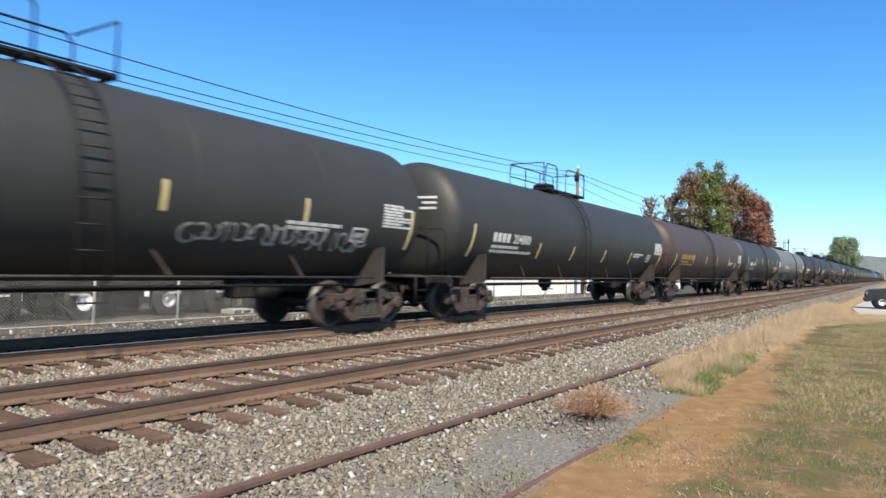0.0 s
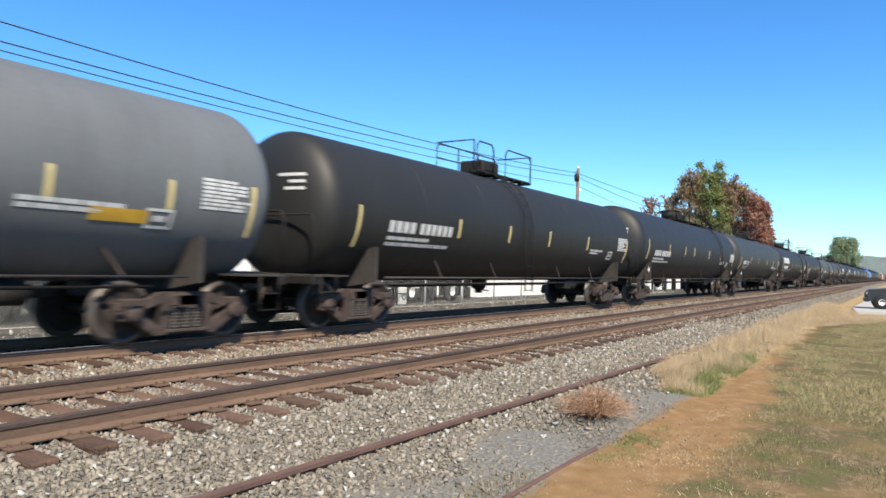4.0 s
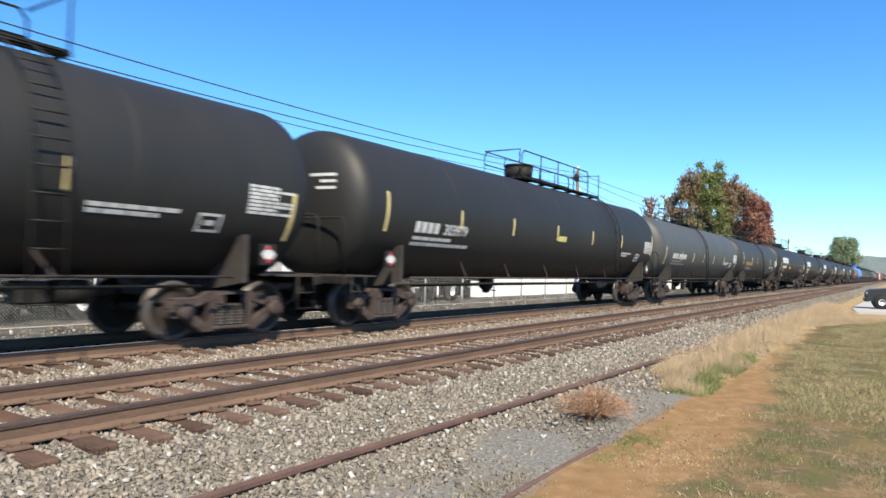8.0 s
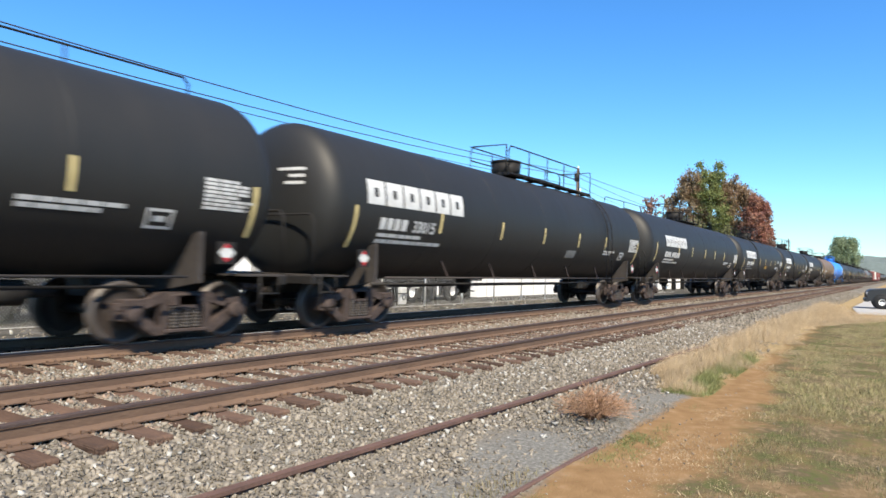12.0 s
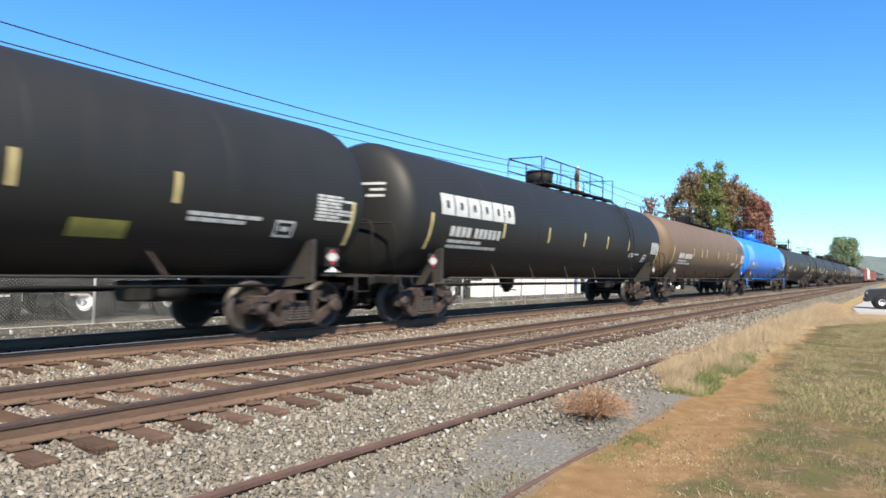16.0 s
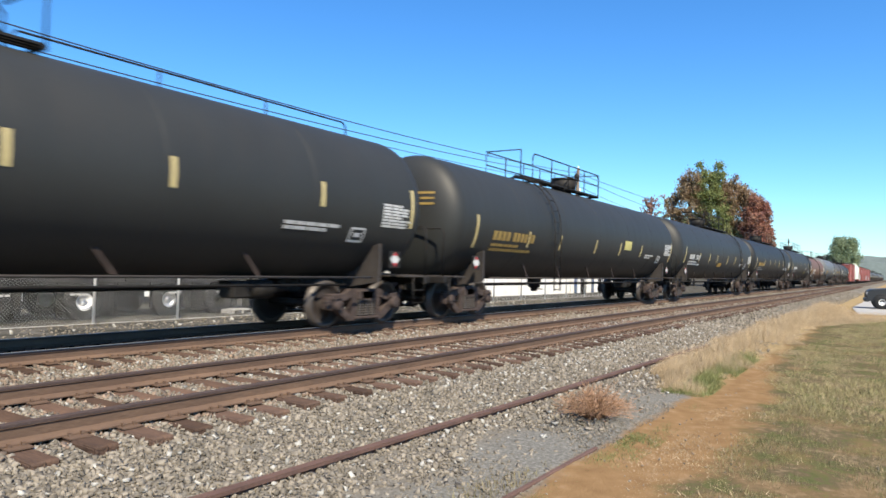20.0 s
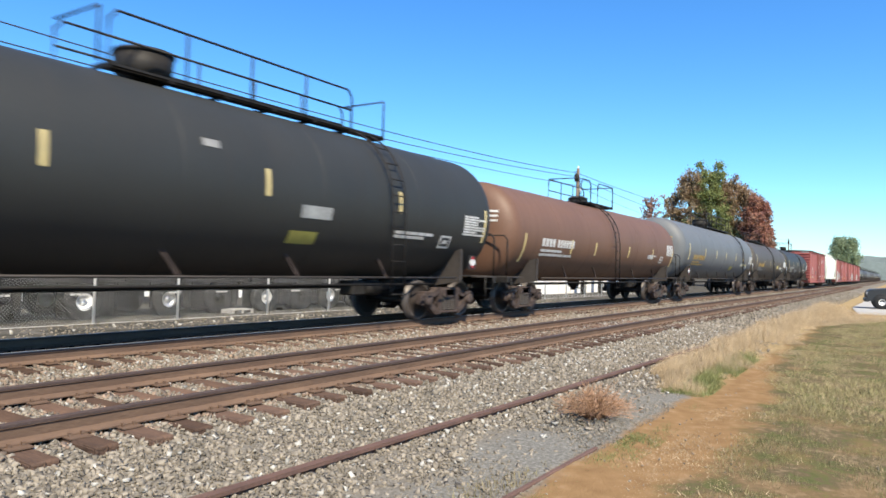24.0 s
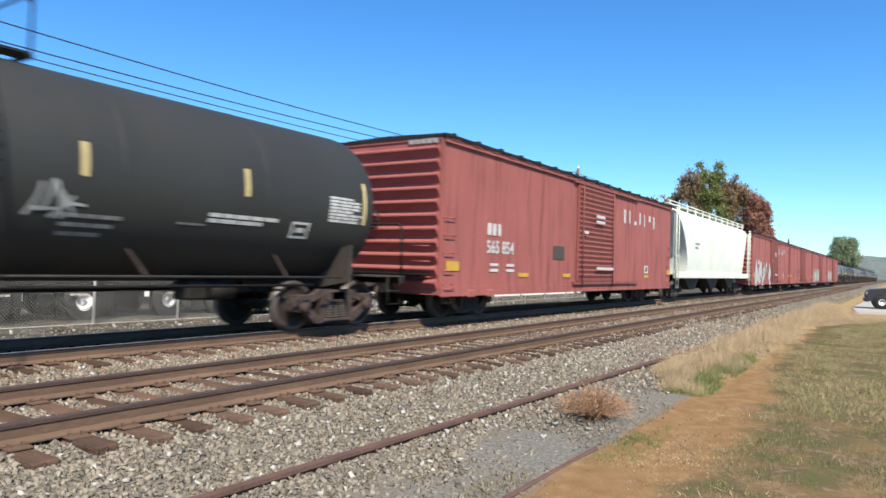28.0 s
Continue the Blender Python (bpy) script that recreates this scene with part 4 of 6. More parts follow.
def box_car(s0, s1, label, number=(), graffiti=0, seed=0, mark=True):
    """Steel box car: ribbed ends, flat riveted sides, sliding corrugated door, roof with ribs."""
    length = s1 - s0
    car = thing("box_car", (s0, YF, 0), label, "box car", "cars of the freight train")
    a, b, hw, zb, zt = 0.84, length - 0.45, 1.55, 0.60, 4.16
    key = round(length, 2)
    part("body", ("box_body", key), lambda bm: box(bm, a, b, -hw, hw, zb, zt), BOXRED, car)

    for k in range(8):
        part("side_post", "box_post", lambda bm: box(bm, -0.03, 0.03, -hw - 0.012, -hw + 0.002, zb, zt - 0.12), BOXRED, car, (a + 0.03 + (b - a - 0.06) * k / 7, 0, 0))
    part("side_sill", ("box_side_sill", key), lambda bm: box(bm, a, b, -hw - 0.03, -hw + 0.002, zb - 0.03, zb + 0.20), BOXRED, car)
    eave = part("eave_beam", ("box_eave", key), lambda bm: box(bm, a, b, -hw - 0.06, -hw + 0.002, zt - 0.12, zt + 0.02), BOXRED, car)
    for k in range(20):
        part("roof_clip", "box_clip", lambda bm: prism(bm, [(-hw - 0.085, zt - 0.03), (-hw - 0.055, zt - 0.09), (-hw - 0.055, zt + 0.0), (-hw - 0.085, zt + 0.0)], -0.2, 0.2, "yz"), BOXRED, eave, (a + 0.4 + (b - a - 0.8) * k / 19, 0, 0))

    def frame_of_end(bm, d):
        prism(bm, [(-hw, zb), (-hw, zt), (hw, zt), (hw, zb), (hw - 0.07, zb), (hw - 0.07, zt - 0.06), (-hw + 0.07, zt - 0.06), (-hw + 0.07, zb)], min(0, 0.03 * d), max(0, 0.03 * d), "yz")

    def end_rib(bm, d):
        prism(bm, [(0, 0), (0.10 * d, 0.13), (0.14 * d, 0.16), (0.14 * d, 0.19), (0.10 * d, 0.22), (0, 0.25)], -hw + 0.07, hw - 0.07)
    for x, d in ((a, -1), (b, 1)):
        end = part("ribbed_end", ("box_end", d), lambda bm: frame_of_end(bm, d), BOXRED, car, (x, 0, 0), "corrugated red steel end")
        for k in range(11):
            part("end_rib", ("end_rib", d), lambda bm: end_rib(bm, d), BOXRED, end, (0, 0, zb + 0.10 + k * 0.302))
    roof = part("roof", ("box_roof", key), lambda bm: (prism(bm, [(-hw - 0.10, zt), (hw + 0.10, zt), (hw + 0.10, zt + 0.06), (0, zt + 0.11), (-hw - 0.10, zt + 0.06)], a - 0.05, b + 0.05, "yz"),), FRAME, car, (0, 0, 0), "dark galvanised roof")
    nr = 17
    for k in range(nr):
        part("roof_rib", "roof_rib", lambda bm: prism(bm, [(-hw - 0.12, zt + 0.02), (hw + 0.12, zt + 0.02), (hw + 0.12, zt + 0.10), (0, zt + 0.16), (-hw - 0.12, zt + 0.10)], -0.04, 0.04, "yz"), FRAME, roof, (a + 0.3 + (b - a - 0.6) * k / (nr - 1), 0, 0))
    xm, dw = (a + b) / 2 + 0.18, 1.66
    door = part("door", "box_door", lambda bm: box(bm, -dw, dw, -0.05, 0.0, zb + 0.30, zt - 0.16, 0.01), DOORRED, car, (xm, -hw - 0.01, 0), "sliding corrugated red door")
    for k in range(19):
        part("door_rib", "box_door_rib", lambda bm: prism(bm, [(-0.05, 0), (-0.088, 0.09), (-0.05, 0.13)], -dw + 0.08, dw - 0.08, "yz"), DOORRED, door, (0, 0, zb + 0.40 + k * 0.155))
    part("door_rail", "box_door_rail", lambda bm: (box(bm, -dw * 1.2, dw * 2.6, -0.09, 0.0, zb + 0.20, zb + 0.29), box(bm, -dw * 1.2, dw * 2.6, -0.08, 0.0, zt - 0.17, zt - 0.10)), DOORRED, door)
    part("door_bar", "box_door_bar", lambda bm: (tube(bm, [(-dw + 0.25, -0.13, zb + 0.1), (-dw + 0.25, -0.13, zt - 0.2)], 0.02), tube(bm, [(dw - 0.3, -0.13, zb + 0.1), (dw - 0.3, -0.13, zt - 0.2)], 0.02)), DOORRED, door)
    for x in (a + 0.28, b - 0.28):
        lad = part("side_ladder", "box_ladder", lambda bm: [tube(bm, [(-0.2, -0.0, z), (-0.2, -0.07, z), (0.2, -0.07, z), (0.2, 0.0, z)], 0.013) for z in (0.75, 1.15, 1.55, 1.95, 2.35)], BOXRED, car, (x, -hw, 0))
        part("step", "box_step", lambda bm: tube(bm, [(-0.2, 0, 0.86), (-0.2, 0, 0.42), (0.2, 0, 0.42), (0.2, 0, 0.86)], 0.018), FRAME, lad)
    gear = part("end_ladder", "box_end_ladder", lambda bm: [tube(bm, [(-0.02, -1.3, z), (-0.12, -1.3, z), (-0.12, -0.85, z), (-0.02, -0.85, z)], 0.014) for z in (1.0, 1.35, 1.7, 2.05, 2.4)], BOXRED, car, (a, 0, 0))
    part("brake_wheel", "brake_wheel", lambda bm: (lathe(bm, [(-0.02, 0.20), (0.0, 0.24), (0.02, 0.20)], "x", 18, (-0.2, 0.3, 2.3)), tube(bm, [(-0.2, 0.08, 2.3), (-0.2, 0.52, 2.3)], 0.015), tube(bm, [(-0.2, 0.3, 2.08), (-0.2, 0.3, 2.52)], 0.015)), FRAME, gear)
    part("cross_step", "cross_step", lambda bm: box(bm, -0.35, -0.02, -1.3, 1.3, 1.05, 1.08), FRAME, gear)
    for k, x in enumerate((a + 0.2, a + 3.75, a + 6.65, xm - 0.5, b - 3.7, b - 0.5)):
        part("reflective_strip", ("box_strip", k in (0, 5)), (lambda bm: box(bm, 0, 0.55, -0.006, 0, 0.0, 0.22)) if k in (0, 5) else (lambda bm: box(bm, 0, 0.58, -0.006, 0, 0.0, 0.11)), AMBER, car, (x, -hw - 0.014, 1.15 if k in (0, 5) else 0.72 if k == 3 else 1.02), "amber reflective strip")
    if mark:
        part("owner_mark", "box_mark", lambda bm: [box(bm, k * 0.27, k * 0.24 + 0.20, -0.004, 0, 0, 0.30) for k in range(3)], WHITE, car, (a + 2.03, -hw - 0.016, 2.06), "row of plain white marks")
        if number:
            part("car_number", ("box_number", number), figures_on(number, 0.44, 0, 0, 1, 0, flat=0.0), WHITE, car, (a + 2.0, -hw - 0.018, 1.62), "white stencilled car number")
        part("data_lines", "box_data", lambda bm: [box(bm, x, x + 0.42, -0.004, 0, z, z + 0.07) for x in (0, 0.85) for z in (0, 0.14)], WHITE, car, (a + 2.2, -hw - 0.016, 1.15), "small white data lines")
        for k, (w, z, h) in enumerate(((0.2, 0, 0.42), (0.12, 0.02, 0.4), (0.26, 0, 0.12), (0.16, 0.05, 0.37), (0.1, 0, 0.42), (0.24, 0.2, 0.2), (0.18, 0, 0.4))):
            part("owner_mark", ("box_name", k), lambda bm: box(bm, 0, w, -0.004, 0, z * 1.2, z * 1.2 + h * 1.2), WHITE, car, (xm + dw + 1.1 + k * 0.6, -hw - 0.016, 3.04), "plain pale mark")
        part("end_mark", "box_end_mark", lambda bm: [box(bm, -0.004, 0, -1.42 + k * 0.17, -1.42 + k * 0.17 + 0.14, 0, 0.10) for k in range(5)], SPRAY, car, (a - 0.036, 0, 4.03), "small white marks high on the end")
        part("label_frame", "box_label", lambda bm: [box(bm, x0, x1, -0.004, 0, z0, z1) for x0, x1, z0, z1 in ((0, 0.5, 0, 0.06), (0, 0.5, 0.24, 0.3), (0, 0.09, 0.06, 0.24), (0.41, 0.5, 0.06, 0.24))], WHITE, car, (xm + 5.3, -hw - 0.016, 1.2), "white-framed label")
        part("door_label", "box_door_label", lambda bm: [box(bm, x0, x0 + w, -0.004, 0, z, z + 0.09) for x0, w, z in ((0, 0.34, 2.42), (1.0, 0.8, 3.0), (1.0, 0.8, 2.82), (1.1, 1.6, 1.28))], WHITE, car, (xm - dw + 0.3, -hw - 0.16, 0), "small white labels on the door")
    part("rust_plate", "box_rust_plate", lambda bm: box(bm, 0, 0.8, -0.012, 0, 0, 0.4), UMBER, car, (a + 5.95, -hw - 0.005, 1.55), "dark rusted plate")
    for k, x in enumerate((a + 1.3, a + 2.2)):
        part("jacking_pad", "jacking_pad", lambda bm: box(bm, -0.16, 0.16, -0.06, 0, -0.1, 0.08, 0.02), BOXRED, car, (x, -hw, zb + 0.03))
    if graffiti:
        def tag(bm):
            rng = random.Random(graffiti)
            for j in range(40):
                cx, cz, n = rng.uniform(0, 7.0), rng.uniform(1.05, 1.75), 12
                ra, rb, a0, prev = rng.uniform(0.2, 0.4), rng.uniform(0.3, 0.7), rng.uniform(0, 6), None
                for k in range(n):
                    an = a0 + k * 0.42
                    cur = [bm.verts.new((cx + ra * q * math.cos(an), -0.004 * (1 + j * 0.2), cz + rb * q * math.sin(an))) for q in (1, 0.45)]
                    if prev:
                        bm.faces.new((prev[0], prev[1], cur[1], cur[0]))
                    prev = cur
        part("graffiti", ("box_graffiti", graffiti), tag, WHITE, car, (a + 0.9, -hw - 0.016, 0), "sprayed white scrawl", many=True)
    for x, d in ((0, 1), (length, -1)):
        part("coupler", ("coupler", d), lambda bm: (box(bm, min(0.03 * d, 0.4 * d), max(0.03 * d, 0.4 * d), -0.09, 0.09, 0.76, 0.94, 0.02), box(bm, min(0, 0.2 * d), max(0, 0.2 * d), -0.16, 0.14, 0.72, 0.98, 0.04), tube(bm, [(0.3 * d, -0.2, 0.75), (0.15 * d, -0.25, 0.5), (0.0, -0.2, 0.42)], 0.03)), TRUCK, car, (x, 0, 0))
        part("draft_sill", ("box_draft", d), lambda bm: box(bm, min(0.35 * d, 2.6 * d), max(0.35 * d, 2.6 * d), -0.25, 0.25, 0.62, 0.9), FRAME, car, (x, 0, 0))
        truck(car, x + 2.9 * d)
    part("centre_sill", ("box_sill", key), lambda bm: (box(bm, 2.5, length - 2.5, -0.25, 0.25, 0.55, 0.86), [box(bm, 3.6 + k * 2.0, 3.68 + k * 2.0, -1.5, 1.5, 0.66, 0.86) for k in range(6)]), FRAME, car)
    return car


def hopper_car(s0, s1, label):
    """Covered hopper: curved cream side, sloped ends, roof running boards, discharge bays."""
    length = s1 - s0
    car = thing("hopper_car", (s0, YF, 0), label, "hopper car", "cars of the freight train")
    a, b = 2.7, length - 2.7

    def body(bm):
        n = 14
        prof = [(-1.25, 1.18)] + [(-1.56 + 0.06 * (abs(k / n - 0.5) * 2) ** 3, 1.3 + 2.6 * k / n) for k in range(n + 1)] + [(-1.36, 4.16), (-1.0, 4.34), (-0.5, 4.44), (0, 4.47)]
        full = prof + [(-p[0], p[1]) for p in prof[::-1][1:]]
        inset = lambda z: 1.0 + 1.75 * math.sin(min(max((4.2 - z) / 2.9, 0), 1) * 1.571)
        near, far = [bm.verts.new((inset(z), y, z)) for y, z in full], [bm.verts.new((length - inset(z), y, z)) for y, z in full]
        for k in range(len(full)):
            q = (k + 1) % len(full)
            bm.faces.new((near[q], near[k], far[k], far[q]))
        m = len(full) - 1
        for row, flip in ((near, False), (far, True)):
            for k in range(m // 2):
                f = [row[k], row[k + 1], row[m - k - 1], row[m - k]]
                f = [v for i, v in enumerate(f) if v not in f[:i]]
                bm.faces.new(f[::-1] if flip else f)
    part("body", "hopper_body", body, HOPPER, car)
    part("side_sill", "hopper_sill", lambda bm: [box(bm, 0.5, length - 0.5, min(s * 1.5, s * 1.58), max(s * 1.5, s * 1.58), 1.02, 1.32, 0.01) for s in (-1, 1)], HOPPER, car)
    part("end_frame", "hopper_end", lambda bm: [box(bm, x - 0.05, x + 0.05, s * 1.5 - 0.06, s * 1.5 + 0.06, 1.0, 4.0) for x in (0.62, length - 0.62) for s in (-1, 1)], HOPPER, car)
    for s in (-1, 1):
        part("running_board", ("run_board", s), lambda bm: (box(bm, 0.5, length - 0.5, s * 0.95 - 0.22, s * 0.95 + 0.22, 4.46, 4.50), [box(bm, 0.8 + k * 1.6, 0.86 + k * 1.6, s * 1.17 - 0.03, s * 1.17 + 0.03, 4.25, 4.62) for k in range(int((length - 1.4) / 1.6) + 1)], box(bm, 0.6, length - 0.6, s * 1.17 - 0.015, s * 1.17 + 0.015, 4.60, 4.64)), HOPPER, car)
    part("roof_hatch", "hopper_hatch", lambda bm: box(bm, 2.4, length - 2.4, -0.35, 0.35, 4.45, 4.58, 0.03), HOPPER, car)
    for k in range(3):
        x = a + (b - a) * (k + 0.5) / 3
        part("discharge_bay", "bay", lambda bm: prism(bm, [(-1.9, 1.25), (1.9, 1.25), (0.5, 0.42), (-0.5, 0.42)], -1.2, 1.2), FRAME, car, (x, 0, 0))
    for x in (0.68, length - 0.68):
        part("end_ladder", "hopper_ladder", lambda bm: ([tube(bm, [(q, 0, 0.55), (q, 0, 4.25)], 0.02) for q in (-0.2, 0.2)], [tube(bm, [(-0.2, 0, 0.6 + k * 0.36), (0.2, 0, 0.6 + k * 0.36)], 0.014) for k in range(10)]), HOPPER, car, (x, -1.6, 0))
    part("data_lines", "hopper_data", lambda bm: [box(bm, 0, w, -0.004, 0, z, z + 0.1) for w, z in ((0.9, 0.3), (0.6, 0.1))], SPRAY, car, (a + 1.4, -1.575, 2.4), "faded grey data lines")
    for x, d in ((0, 1), (length, -1)):
        part("draft_sill", ("hop_draft", d), lambda bm: (box(bm, min(0.03 * d, 0.4 * d), max(0.03 * d, 0.4 * d), -0.12, 0.12, 0.74, 0.96, 0.02), box(bm, min(0.35 * d, 2.8 * d), max(0.35 * d, 2.8 * d), -0.3, 0.3, 0.66, 1.05)), FRAME, car, (x, 0, 0))
        truck(car, x + 2.3 * d)
    return car


